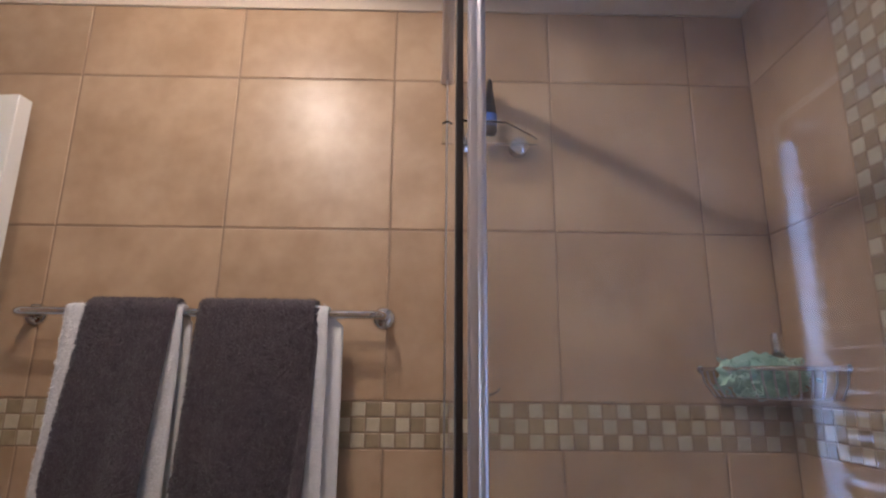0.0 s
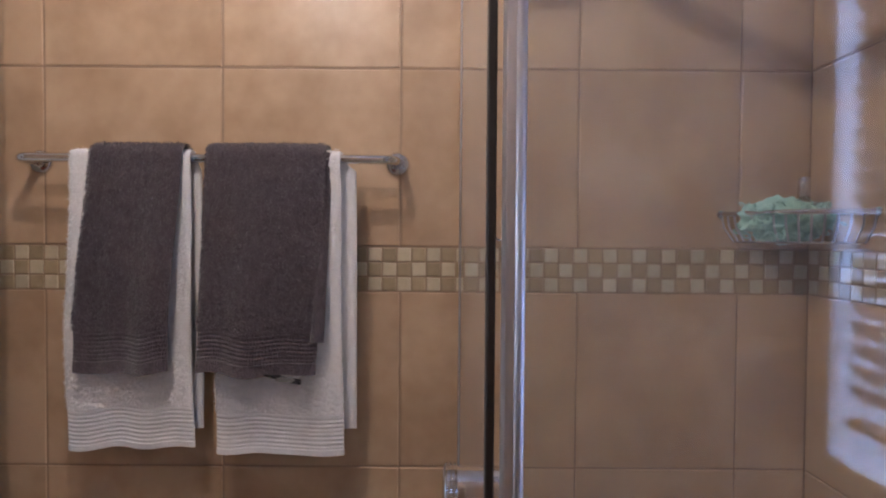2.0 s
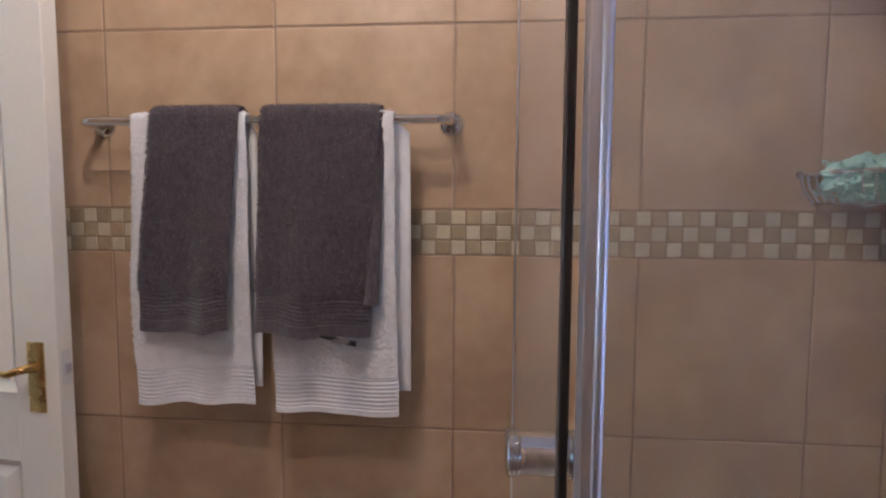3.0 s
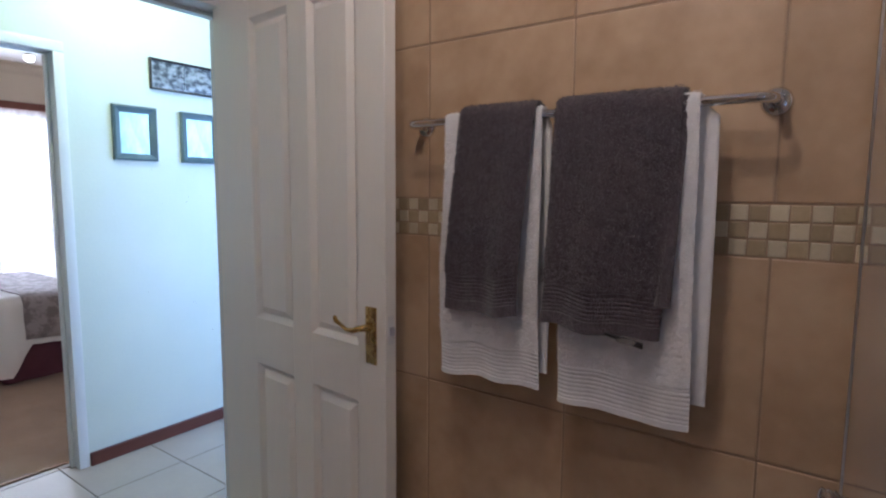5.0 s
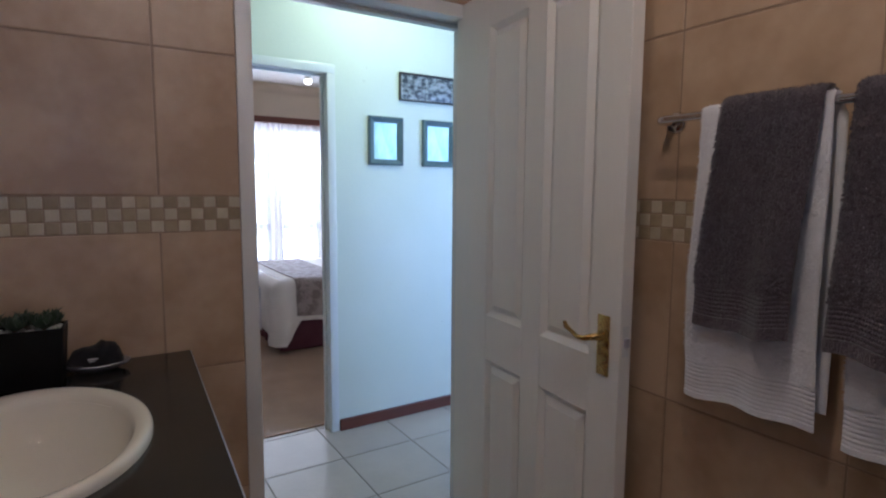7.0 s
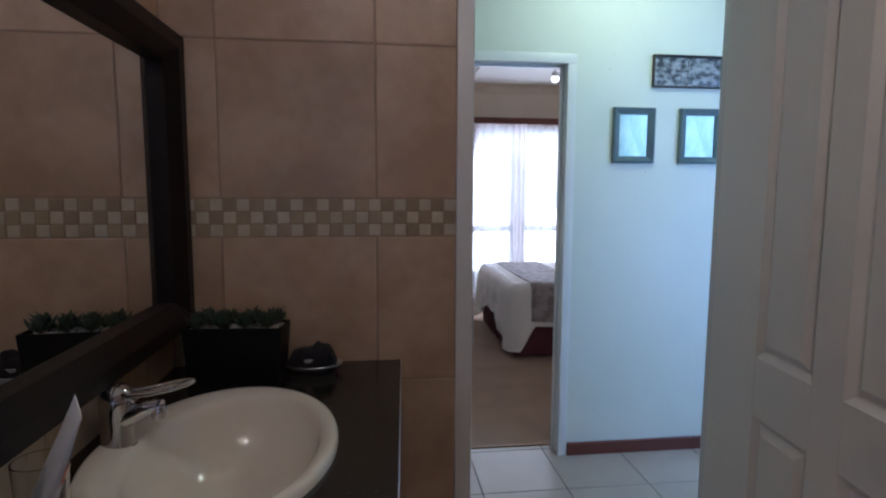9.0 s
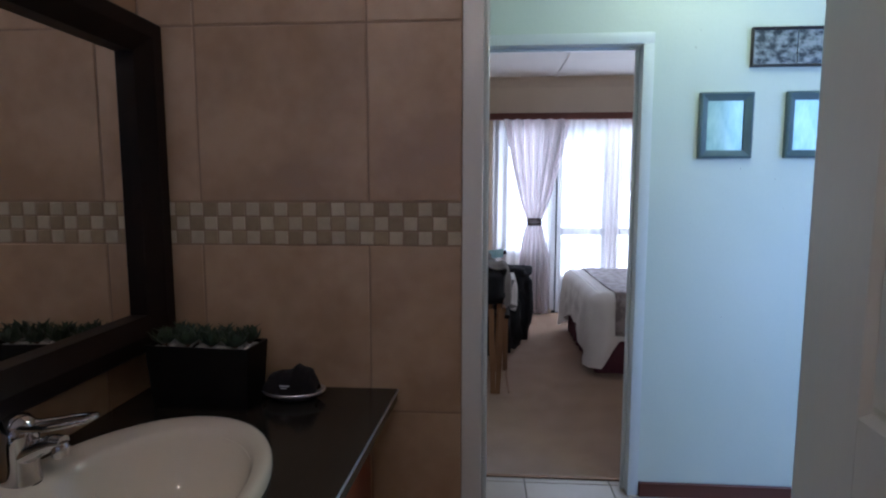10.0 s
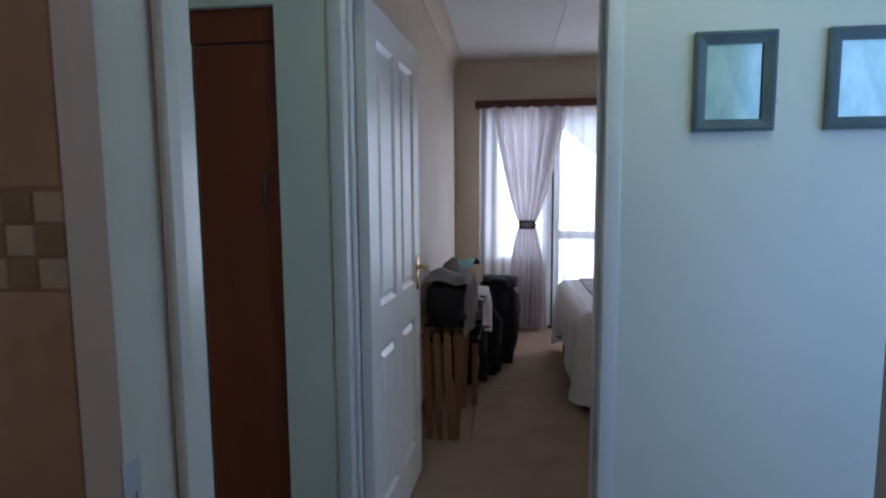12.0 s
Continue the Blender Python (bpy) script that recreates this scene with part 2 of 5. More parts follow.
CURTAIN = cloth("dusky_cream_curtain", (0.84, 0.80, 0.81), 0.6)


def granite():
    mat, tree, bsdf = material("black_speckled_granite")
    n, link = tree.nodes, tree.links.new
    co = n.new("ShaderNodeTexCoord")
    vor = n.new("ShaderNodeTexVoronoi")
    vor.inputs["Scale"].default_value = 240
    link(co.outputs["Object"], vor.inputs["Vector"])
    ramp = n.new("ShaderNodeValToRGB")
    e = ramp.color_ramp.elements
    e[0].position, e[0].color = 0.0, (0.012, 0.012, 0.013, 1)
    e[1].position, e[1].color = 0.52, (0.020, 0.020, 0.021, 1)
    for pos, col in ((0.72, (0.020, 0.017, 0.014, 1)), (0.88, (0.029, 0.023, 0.018, 1)), (0.97, (0.042, 0.034, 0.028, 1))):
        el = e.new(pos)
        el.color = col
    sep = n.new("ShaderNodeSeparateColor")
    link(vor.outputs["Color"], sep.inputs[0])
    link(sep.outputs[0], ramp.inputs[0])
    link(ramp.outputs[0], bsdf.inputs["Base Color"])
    bsdf.inputs["Roughness"].default_value = 0.16
    return mat


GRANITE = granite()

# ---- mesh helpers ----


def finish(name, bm, mat, parent=None, label="", smooth=False, kind="", loc=None):
    mesh = bpy.data.meshes.new(name)
    bmesh.ops.recalc_face_normals(bm, faces=bm.faces)
    bm.to_mesh(mesh)
    bm.free()
    for m in mat if isinstance(mat, (list, tuple)) else (mat,):
        mesh.materials.append(m)
    if smooth:
        mesh.shade_smooth()
        mesh.set_sharp_from_angle(angle=radians(smooth if smooth is not True else 40))
    ob = new(name, mesh)
    if loc:
        ob.location = loc
    if parent:
        ob.parent = parent
    return tagged(ob, label, kind=kind)


part = finish


def thing(name, loc, label, category, group="", turn=0.0):
    ob = new(name)
    ob.empty_display_size = 0.05
    ob.location, ob.rotation_euler = loc, (0, 0, radians(turn))
    return tagged(ob, label, category, group)


def box(bm, lo, hi, bevel=0.0, seg=1, mi=0):
    r = bmesh.ops.create_cube(bm, size=1.0)
    vs = r["verts"]
    for v in vs:
        for i in range(3):
            v.co[i] = lo[i] if v.co[i] < 0 else hi[i]
    faces = {f for v in vs for f in v.link_faces}
    for f in faces:
        f.material_index = mi
    if bevel:
        edges = list({e for v in vs for e in v.link_edges})
        bmesh.ops.bevel(bm, geom=edges, offset=bevel, segments=seg, profile=0.6, affect="EDGES", material=mi if mi else -1)
    return bm


def boxes(*items, bevel=0.0, seg=1):
    bm = bmesh.new()
    for lo, hi in items:
        box(bm, lo, hi, bevel, seg)
    return bm


def tube(bm, points, radius, seg=10, closed=False, caps=True, flat=1.0):
    """A round bar along points; radius may be a list."""
    pts = [Vector(p) for p in points]
    n = len(pts)
    rings = []
    ref = None
    for i, p in enumerate(pts):
        a = pts[(i - 1) % n] if (closed or i) else p
        b = pts[(i + 1) % n] if (closed or i < n - 1) else p
        d = (b - a).normalized()
        if ref is None:
            ref = Vector((0, 0, 1)) if abs(d.z) < 0.9 else Vector((1, 0, 0))
        s = d.cross(ref).normalized()
        u = s.cross(d).normalized()
        ref = u
        r = radius[i] if isinstance(radius, (list, tuple)) else radius
        rings.append([bm.verts.new(p + (s * math.cos(2 * math.pi * k / seg) + u * flat * math.sin(2 * math.pi * k / seg)) * r) for k in range(seg)])
    for i in range(n if closed else n - 1):
        a, b = rings[i], rings[(i + 1) % n]
        for k in range(seg):
            bm.faces.new((a[k], a[(k + 1) % seg], b[(k + 1) % seg], b[k]))
    if caps and not closed:
        bm.faces.new(rings[0][::-1])
        bm.faces.new(rings[-1])
    return bm


def lathe(bm, profile, centre=(0, 0, 0), seg=24, axis="z", sx=1.0, sy=1.0):
    """Turn a profile of (radius, height) round an axis."""
    c = Vector(centre)
    rings = []
    for r, h in profile:
        ring = []
        for k in range(seg):
            a = 2 * math.pi * k / seg
            x, y = math.cos(a) * r * sx, math.sin(a) * r * sy
            v = {"z": (x, y, h), "y": (x, h, y), "x": (h, x, y)}[axis]
            ring.append(bm.verts.new(c + Vector(v)))
        rings.append(ring)
    for a, b in zip(rings, rings[1:]):
        for k in range(seg):
            bm.faces.new((a[k], a[(k + 1) % seg], b[(k + 1) % seg], b[k]))
    bm.faces.new(rings[0][::-1])
    bm.faces.new(rings[-1])
    return bm


def grid_sheet(bm, nu, nv, fn, thick=None):
    """A sheet of nu by nv cells at fn(u, v); with a thickness function it gets a back and closed edges."""
    front = [[bm.verts.new(fn(i / nu, j / nv)) for j in range(nv + 1)] for i in range(nu + 1)]
    for i in range(nu):
        for j in range(nv):
            bm.faces.new((front[i][j], front[i + 1][j], front[i + 1][j + 1], front[i][j + 1]))
    if thick:
        back = [[bm.verts.new(thick(i / nu, j / nv)) for j in range(nv + 1)] for i in range(nu + 1)]
        for i in range(nu):
            for j in range(nv):
                bm.faces.new((back[i][j], back[i][j + 1], back[i + 1][j + 1], back[i + 1][j]))
        for i in range(nu):
            for j in (0, nv):
                bm.faces.new((front[i][j], back[i][j], back[i + 1][j], front[i + 1][j]))
        for j in range(nv):
            for i in (0, nu):
                bm.faces.new((front[i][j], front[i][j + 1], back[i][j + 1], back[i][j]))
    return bm


def structure(name, items, mat, label="", bevel=0.0):
    made = [finish(name, boxes(item, bevel=bevel), mat, label=label, kind="structure") for item in items]
    return made[0]


# ---- plan ----
EAST, WEST, SOUTH = 0.94, -1.70, -1.61
HALL_E, HALL_W = -1.86, -2.90
BED_E, BED_W, BED_S, BED_N = -2.985, -6.72, -0.93, 2.7
CEIL, CEIL_HALL = 2.47, 2.62
HALL_S, HALL_N = -2.4, 3.2
D1S, D1N, D1T = -0.800, 0.024, 2.03
D2S, D2N, D2T = -0.912, -0.120, 2.03
TILE_W, TILE_TOP, MOS = 0.408, 1.79, 0.034
G = 0.0022
SOUTH_E = -1.80
WIN_S, WIN_N, WIN_B, WIN_T = -1.718, -0.97, 0.93, 2.06

# bathroom walls stand a grout's depth behind the tile faces
north = structure("wall_north", [((WEST, G, 0), (EAST + 0.2, 0.15, 2.62))], GROUT, "tiled bathroom wall in warm beige with a mosaic band")
west = structure("wall_west", [
    ((WEST - 0.032, SOUTH - 0.02, 0), (WEST - G, D1S - 0.048, 2.62)),
    ((WEST - 0.032, D1S - 0.048, D1T + 0.045), (WEST - G, G, 2.62))], GROUT, "tiled bathroom wall beside the doorway")
hall_east = structure("wall_hall_east", [
    ((HALL_E, HALL_S, 0), (WEST - 0.032, D1S - 0.048, 2.62)),
    ((HALL_E, D1S - 0.048, D1T + 0.045), (WEST - 0.032, D1N + 0.048, 2.62)),
    ((HALL_E, D1N + 0.048, 0), (WEST - 0.001, 0.66, 2.62)),
    ((HALL_E, 2.35, 0), (WEST - 0.0, HALL_N, 2.62)),
    ((HALL_E, 0.66, 2.25), (WEST - 0.0, 2.35, 2.62))], WALL_HALL, "painted passage wall")
south = structure("wall_south", [((WEST - 0.032, SOUTH - 0.14, 0), (-0.15, SOUTH - G, 2.62)), ((-0.15, SOUTH_E - 0.14, 0), (EAST + 0.2, SOUTH_E - G, 2.62))], GROUT, "tiled bathroom wall behind the mirror")
east = structure("wall_east", [
    ((EAST + G, WIN_N, 0), (EAST + 0.2, G, 2.62)), ((EAST + G, SOUTH_E - G, 0), (EAST + 0.2, WIN_S, 2.62)),
    ((EAST + G, WIN_S, 0), (EAST + 0.2, WIN_N, WIN_B)), ((EAST + G, WIN_S, WIN_T), (EAST + 0.2, WIN_N, 2.62))], GROUT, "tiled bathroom wall with a window")
structure("floor_bathroom", [((WEST - 0.032, SOUTH_E - 0.02, -0.1), (EAST + 0.02, 0.02, 0.0))], FLOOR_TILE)
structure("ceiling_bathroom", [((WEST - 0.032, SOUTH_E - 0.02, CEIL), (EAST + 0.02, 0.02, CEIL + 0.1))], CEILING)


def cornice(name, a, b, z, inward, size, mat=CORNICE):
    """A cove from a to b at the ceiling z, turned to the room by the vector inward."""
    bm = bmesh.new()
    prof = [(0.0, -size), (0.008, -size)]
    for i in range(7):
        t = i / 6 * math.pi / 2
        prof.append((size - 0.008 - (size - 0.016) * math.cos(t), -size + 0.008 + (size - 0.016) * math.sin(t)))
    prof += [(size, -0.008), (size, 0.0), (0.0, 0.0)]
    rings = [[bm.verts.new((p[0] + inward[0] * o, p[1] + inward[1] * o, z + h)) for o, h in prof] for p in (a, b)]
    m = len(prof)
    for k in range(m):
        bm.faces.new((rings[0][k], rings[0][(k + 1) % m], rings[1][(k + 1) % m], rings[1][k]))
    bm.faces.new(rings[0])
    bm.faces.new(rings[1][::-1])
    return finish(name, bm, mat, smooth=30, kind="structure")


cornice("cornice_bathroom_north", (WEST, 0), (EAST, 0), CEIL, (0, -1), 0.065)
cornice("cornice_bathroom_east", (EAST, SOUTH), (EAST, 0), CEIL, (-1, 0), 0.065)
cornice("cornice_bathroom_west", (WEST, SOUTH), (WEST, 0), CEIL, (1, 0), 0.065)
cornice("cornice_bathroom_south", (WEST, SOUTH), (EAST, SOUTH), CEIL, (0, 1), 0.065)

# hall and bedroom shell
hall_west = structure("wall_hall_west", [
    ((BED_E, HALL_S, 0), (HALL_W, -1.42, 2.75)),
    ((BED_E, -1.42, 0), (HALL_W - 0.045, -1.13, 2.75)), ((HALL_W - 0.045, -1.42, 1.96), (HALL_W, -1.13, 2.75)),
    ((BED_E, -1.13, 0), (HALL_W, D2S - 0.02, 2.75)),
    ((BED_E, D2S - 0.02, D2T + 0.02), (HALL_W, D2N + 0.02, 2.75)),
    ((BED_E, D2N + 0.02, 0), (HALL_W, HALL_N, 2.75))], WALL_HALL, "cream painted passage wall with small marks and chips")
structure("wall_hall_end_south", [((BED_E, HALL_S - 0.1, 0), (WEST - 0.032, HALL_S, 2.75))], WALL_HALL)
structure("wall_hall_end_north", [((BED_E, HALL_N, 0), (WEST, HALL_N + 0.1, 2.75))], WALL_HALL)
structure("ceiling_hall", [((BED_E, HALL_S, CEIL_HALL), (WEST - 0.0, HALL_N, CEIL_HALL + 0.1))], CEILING)
structure("wall_bedroom_south", [((BED_W - 0.1, BED_S - 0.12, 0), (BED_E, BED_S, 2.75))], WALL_BED, "beige painted bedroom wall")
structure("wall_bedroom_east", [
    ((BED_E - 0.012, BED_S, 0), (BED_E - 0.0005, D2S - 0.055, 2.75)), ((BED_E - 0.012, D2N + 0.055, 0), (BED_E - 0.0005, BED_N, 2.75)),
    ((BED_E - 0.012, D2S - 0.055, D2T + 0.055), (BED_E - 0.0005, D2N + 0.055, 2.75))], WALL_BED)
structure("wall_bedroom_north", [((BED_W - 0.1, BED_N, 0), (BED_E, BED_N + 0.1, 2.75))], WALL_BED)
BW = [(-0.62, -0.02, 0.68), (0.06, 0.60, 0.06), (0.68, 1.22, 0.06), (1.30, 1.90, 0.68)]
structure("wall_bedroom_west", [
    ((BED_W - 0.16, BED_S, 0), (BED_W, -0.68, 2.75)), ((BED_W - 0.16, 1.96, 0), (BED_W, BED_N, 2.75)),
    ((BED_W - 0.16, -0.68, 2.14), (BED_W, 1.96, 2.75)), ((BED_W - 0.16, -0.68, 0), (BED_W, 0.0, 0.62)),
    ((BED_W - 0.16, 1.28, 0), (BED_W, 1.96, 0.62))], WALL_BED, "beige painted bedroom wall round the glazed doors")
structure("ceiling_bedroom", [((BED_W - 0.1, BED_S, 2.63), (BED_E, BED_N, 2.73)), ((BED_W, -0.02, 2.622), (BED_E, 0.02, 2.6302))], CEILING, "white board ceiling with a cover strip")
cornice("cornice_bedroom_west", (BED_W, BED_S), (BED_W, BED_N), 2.63, (1, 0), 0.10)
cornice("cornice_bedroom_south", (BED_W, BED_S), (BED_E, BED_S), 2.63, (0, 1), 0.10)
structure("floor_bedroom", [((BED_W - 0.1, BED_S, -0.1), (-3.03, BED_N, 0.0))], CARPET, "beige pile carpet")
floor_hall = structure("floor_hall", [((-3.03, HALL_S, -0.1), (WEST - 0.032, HALL_N, -G))], FLOOR_GROUT, "cream tiled passage floor")
structure("threshold_strip", [((-3.045, D2S, 0.0), (-3.02, D2N, 0.006))], PALE_WOOD, bevel=0.002)

# outside
structure("ground", [((-60, -60, -0.3), (60, 60, -0.12))], PAVING)
structure("garden_wall", [((-10.2, -6, -0.12), (-10.0, 8, 1.5))], PLASTER, "pale garden wall")
bm = bmesh.new()
for i in range(1500):
    p = Vector((-10.4 - random.random() * 0.9, random.uniform(-6, 8), random.uniform(0.3, 2.3)))
    r = random.uniform(0.08, 0.2)
    d = Vector((random.uniform(-1, 1), random.uniform(-1, 1), random.uniform(-1, 1))).normalized()
    e = d.orthogonal().normalized()
    bm.faces.new([bm.verts.new(p + q) for q in (d * r, e * r * 0.5, d * -r, e * r * -0.5)])
finish("hedge", bm, HEDGE, label="green garden hedge", kind="stuff")

# ---- doors and frames ----


def door_frame(name, xa, xb, ys, yn, top, label):
    """A pressed frame through a wall: faces on both sides, lining and stop."""
    f, lip = 0.048, 0.007
    holder = thing(name, ((xa + xb) / 2, (ys + yn) / 2, 0), label, "door frame")
    holder["kind"] = "structure"
    cx, cy = (xa + xb) / 2, (ys + yn) / 2
    for nm, y0, y1, s in (("jamb", ys - f, ys, 1), ("jamb", yn, yn + f, -1)):
        bm = bmesh.new()
        box(bm, (xa - lip - cx, y0 - cy, 0), (xb + lip - cx, y1 - cy, top), 0.006, 2)
        ya = ys if s > 0 else yn - 0.014
        box(bm, (-0.03, ya - cy, 0), (0.0, ya + 0.014 - cy, top), 0.004, 1)
        part(nm, bm, FRAME_PAINT, holder, smooth=40)
    bm = bmesh.new()
    box(bm, (xa - lip - cx, ys - f - cy, top), (xb + lip - cx, yn + f - cy, top + f), 0.006, 2)
    box(bm, (-0.03, ys - cy, top - 0.014), (0.0, yn - cy, top), 0.003, 1)
    part("head", bm, FRAME_PAINT, holder, smooth=40)
    return holder


def door_leaf(name, w, h, label, stiles):
    """A moulded panel door, hinge edge at x = 0, faces at y = -t and 0, free edge at x = w. Bottom 1 cm off the floor."""
    t = 0.04
    d = thing(name, (0, 0, 0), label, "door")
    s1, s2, mul = stiles
    x = [0, s1, s1 + (w - s1 - s2 - mul) / 2, s1 + (w - s1 - s2 - mul) / 2 + mul, w - s2, w]
    z = [0.01, 0.20, 0.805, 0.965, h - 0.12, h]
    bm = bmesh.new()
    for a, b in ((0, 1), (2, 3), (4, 5)):
        box(bm, (x[a], -t, z[0]), (x[b], 0, z[5]), 0.0015)
    for c in (1, 3):
        for za, zb in ((0, 1), (2, 3), (4, 5)):
            box(bm, (x[c], -t + 0.0004, z[za]), (x[c + 1], -0.0004, z[zb]))
    part("leaf", bm, DOOR_PAINT, d)
    for c in (1, 3):
        for za in (1, 3):
            pm = bmesh.new()
            x0, x1, z0, z1 = x[c], x[c + 1], z[za], z[za + 1]
            for side in (-1, 1):
                yb = -t if side < 0 else 0
                steps = [(0, 0.0), (0.002, 0.0015), (0.018, 0.014), (0.022, 0.014), (0.042, 0.002)]
                loops = [[pm.verts.new((xx, yb - side * dep, zz)) for xx, zz in ((x0 + i, z0 + i), (x1 - i, z0 + i), (x1 - i, z1 - i), (x0 + i, z1 - i))] for i, dep in steps]
                for la, lb in zip(loops, loops[1:]):
                    for k in range(4):
                        pm.faces.new((la[k], la[(k + 1) % 4], lb[(k + 1) % 4], lb[k]))
                pm.faces.new(loops[-1])
            part("panel", pm, DOOR_PAINT, d)
    hx, hz = w - 0.055, 1.03
    for side in (-1, 1):
        y0 = -t if side < 0 else 0
        o = side
        plate = bmesh.new()
        box(plate, (hx - 0.021, min(y0, y0 + o * 0.005), hz - 0.105), (hx + 0.021, max(y0, y0 + o * 0.005), hz + 0.055), 0.002, 2)
        pl = part("handle_plate", plate, BRASS, d, "worn brass handle plate", smooth=40)
        lv = bmesh.new()
        pts = [(hx, y0 + o * 0.004, hz), (hx, y0 + o * 0.022, hz), (hx - 0.006, y0 + o * 0.040, hz), (hx - 0.025, y0 + o * 0.048, hz - 0.007), (hx - 0.048, y0 + o * 0.050, hz - 0.007), (hx - 0.072, y0 + o * 0.050, hz + 0.003), (hx - 0.092, y0 + o * 0.050, hz + 0.010), (hx - 0.101, y0 + o * 0.048, hz + 0.022)]
        tube(lv, pts, [0.013, 0.010, 0.009, 0.0072, 0.006, 0.0056, 0.0068, 0.005], 12)
        part("lever", lv, BRASS, pl, "curved brass lever", smooth=60)
        kb = bmesh.new()
        lathe(kb, [(0.007, 0), (0.007, 0.004), (0.003, 0.005)], (hx, y0 + o * 0.004, hz - 0.065), 12, "y", 1, 1)
        part("keyhole_cover", kb, BRASS, pl, smooth=40)
    lt = boxes(((w - 0.0005, -t / 2 - 0.011, hz - 0.045), (w + 0.0008, -t / 2 + 0.011, hz + 0.035)), bevel=0.0003)
    box(lt, (w + 0.001, -t / 2 - 0.006, hz - 0.018), (w + 0.009, -t / 2 + 0.006, hz + 0.004), 0.0, 1, 1)
    part("latch", lt, [FRAME_PAINT, STEEL], d, "painted-over latch plate with a steel bolt")
    for zz in (0.22, 1.80):
        hg = bmesh.new()
        tube(hg, [(-0.006, 0.004, zz - 0.05), (-0.006, 0.004, zz + 0.05)], 0.006, 8)
        part("hinge", hg, STEEL, d, smooth=40)
    return d


door_frame("door_frame_bathroom", HALL_E, WEST - 0.005, D1S, D1N, D1T, "white painted steel door frame of the bathroom")
leaf = door_leaf("door_bathroom", 0.873, 2.075, "white moulded four-panel door, wide open, with a worn brass lever handle", (0.231, 0.112, 0.098))
leaf.matrix_world = pose(WEST - 0.0337, -0.0031, 0, 0, 0, -5.2)
door_frame("door_frame_bedroom", BED_E - 0.012, HALL_W, D2S, D2N, D2T, "white painted steel door frame of the bedroom")
leaf = door_leaf("door_bedroom", 0.762, 2.02, "white moulded four-panel bedroom door, open against the wall", (0.11, 0.11, 0.09))
leaf.matrix_world = pose(BED_E - 0.028, D2S + 0.006, 0, 0, 0, 176.5) @ Matrix.Translation((0, 0.0, 0))
strike = boxes(((-0.014, -0.0005, -0.068), (0.014, 0.0018, -0.03)), ((-0.014, -0.0005, 0.03), (0.014, 0.0018, 0.068)), ((-0.014, -0.0005, -0.03), (-0.006, 0.0018, 0.03)), ((0.006, -0.0005, -0.03), (0.014, 0.0018, 0.03)), bevel=0.0006)
tagged(finish("strike_plate", strike, STEEL, loc=(WEST - 0.006, D1S + 0.0005, 1.032)), "scuffed steel strike plate on the door jamb", "strike plate")

# skirting and other trim of the passage
structure("skirting_hall", [((HALL_W, D2N + 0.05, 0.0), (HALL_W + 0.016, HALL_N, 0.070))], SKIRT_WOOD, "dark mahogany skirting board", 0.004)
structure("skirting_hall_south", [((HALL_W, HALL_S, 0.0), (HALL_W + 0.016, -1.425, 0.070)), ((HALL_W, -1.125, 0.0), (HALL_W + 0.016, D2S - 0.05, 0.070))], SKIRT_WOOD, "", 0.004)
structure("skirting_bedroom", [((BED_W, BED_S, 0.0), (BED_E - 0.80, BED_S + 0.014, 0.070))], SKIRT_WOOD, "", 0.004)

cup = thing("linen_cupboard", (HALL_W - 0.022, -1.275, 0), "narrow red-brown varnished cupboard set into the passage wall", "cupboard")
part("plinth", boxes(((-0.022, -0.144, 0.0), (0.0, 0.144, 0.06)), bevel=0.002), RED_WOOD, cup)
part("head_panel", boxes(((-0.022, -0.144, 1.855), (0.004, 0.144, 1.959)), bevel=0.003), RED_WOOD, cup)
cdoor = part("cupboard_door", boxes(((-0.022, -0.140, 0.064), (0.0, 0.140, 1.848)), bevel=0.003), RED_WOOD, cup)
bm = bmesh.new()
tube(bm, [(0, 0.095, 1.30), (0.018, 0.095, 1.31), (0.026, 0.095, 1.35), (0.026, 0.095, 1.39), (0.018, 0.095, 1.43), (0, 0.095, 1.44)], 0.006, 8)
part("pull_handle", bm, IRON, cdoor, "dark curved pull handle", smooth=60)

# ---- pictures on the passage wall ----


def picture(y0, y1, z0, z1, border, mats, label, splits=1):
    w, h = y1 - y0, z1 - z0
    p = thing("framed_picture", (HALL_W, (y0 + y1) / 2, (z0 + z1) / 2), label, "picture", "framed pictures on the passage wall")
    bm = bmesh.new()
    prof = [(0.0, 0.0), (0.0, 0.020), (0.25 * border, 0.024), (0.7 * border, 0.016), (border, 0.012), (border, 0.004)]
    loops = [[bm.verts.new((d, sy * (w / 2 - i), sz * (h / 2 - i))) for sy, sz in ((-1, -1), (1, -1), (1, 1), (-1, 1))] for i, d in prof]
    for la, lb in zip(loops, loops[1:]):
        for k in range(4):
            bm.faces.new((la[k], la[(k + 1) % 4], lb[(k + 1) % 4], lb[k]))
    bm.faces.new(loops[0])
    part("frame", bm, mats[0], p)
    iw = (w - 2 * border) / splits
    for s in range(splits):
        a = -w / 2 + border + s * iw
        part("print", boxes(((0.004, a + 0.001, -h / 2 + border), (0.006, a + iw - 0.003, h / 2 - border))), mats[1], p)
    return p


picture(0.122, 0.342, 1.545, 1.822, 0.034, (PICTURE_FRAME, PICTURE_TEAL_SHEEN), "small blue-grey framed pale print, a teal reflection coloured into it")
picture(0.478, 0.705, 1.545, 1.822, 0.034, (PICTURE_FRAME, PICTURE_TEAL_SHEEN), "small blue-grey framed streaked pale print, teal reflection coloured in, beside its twin")
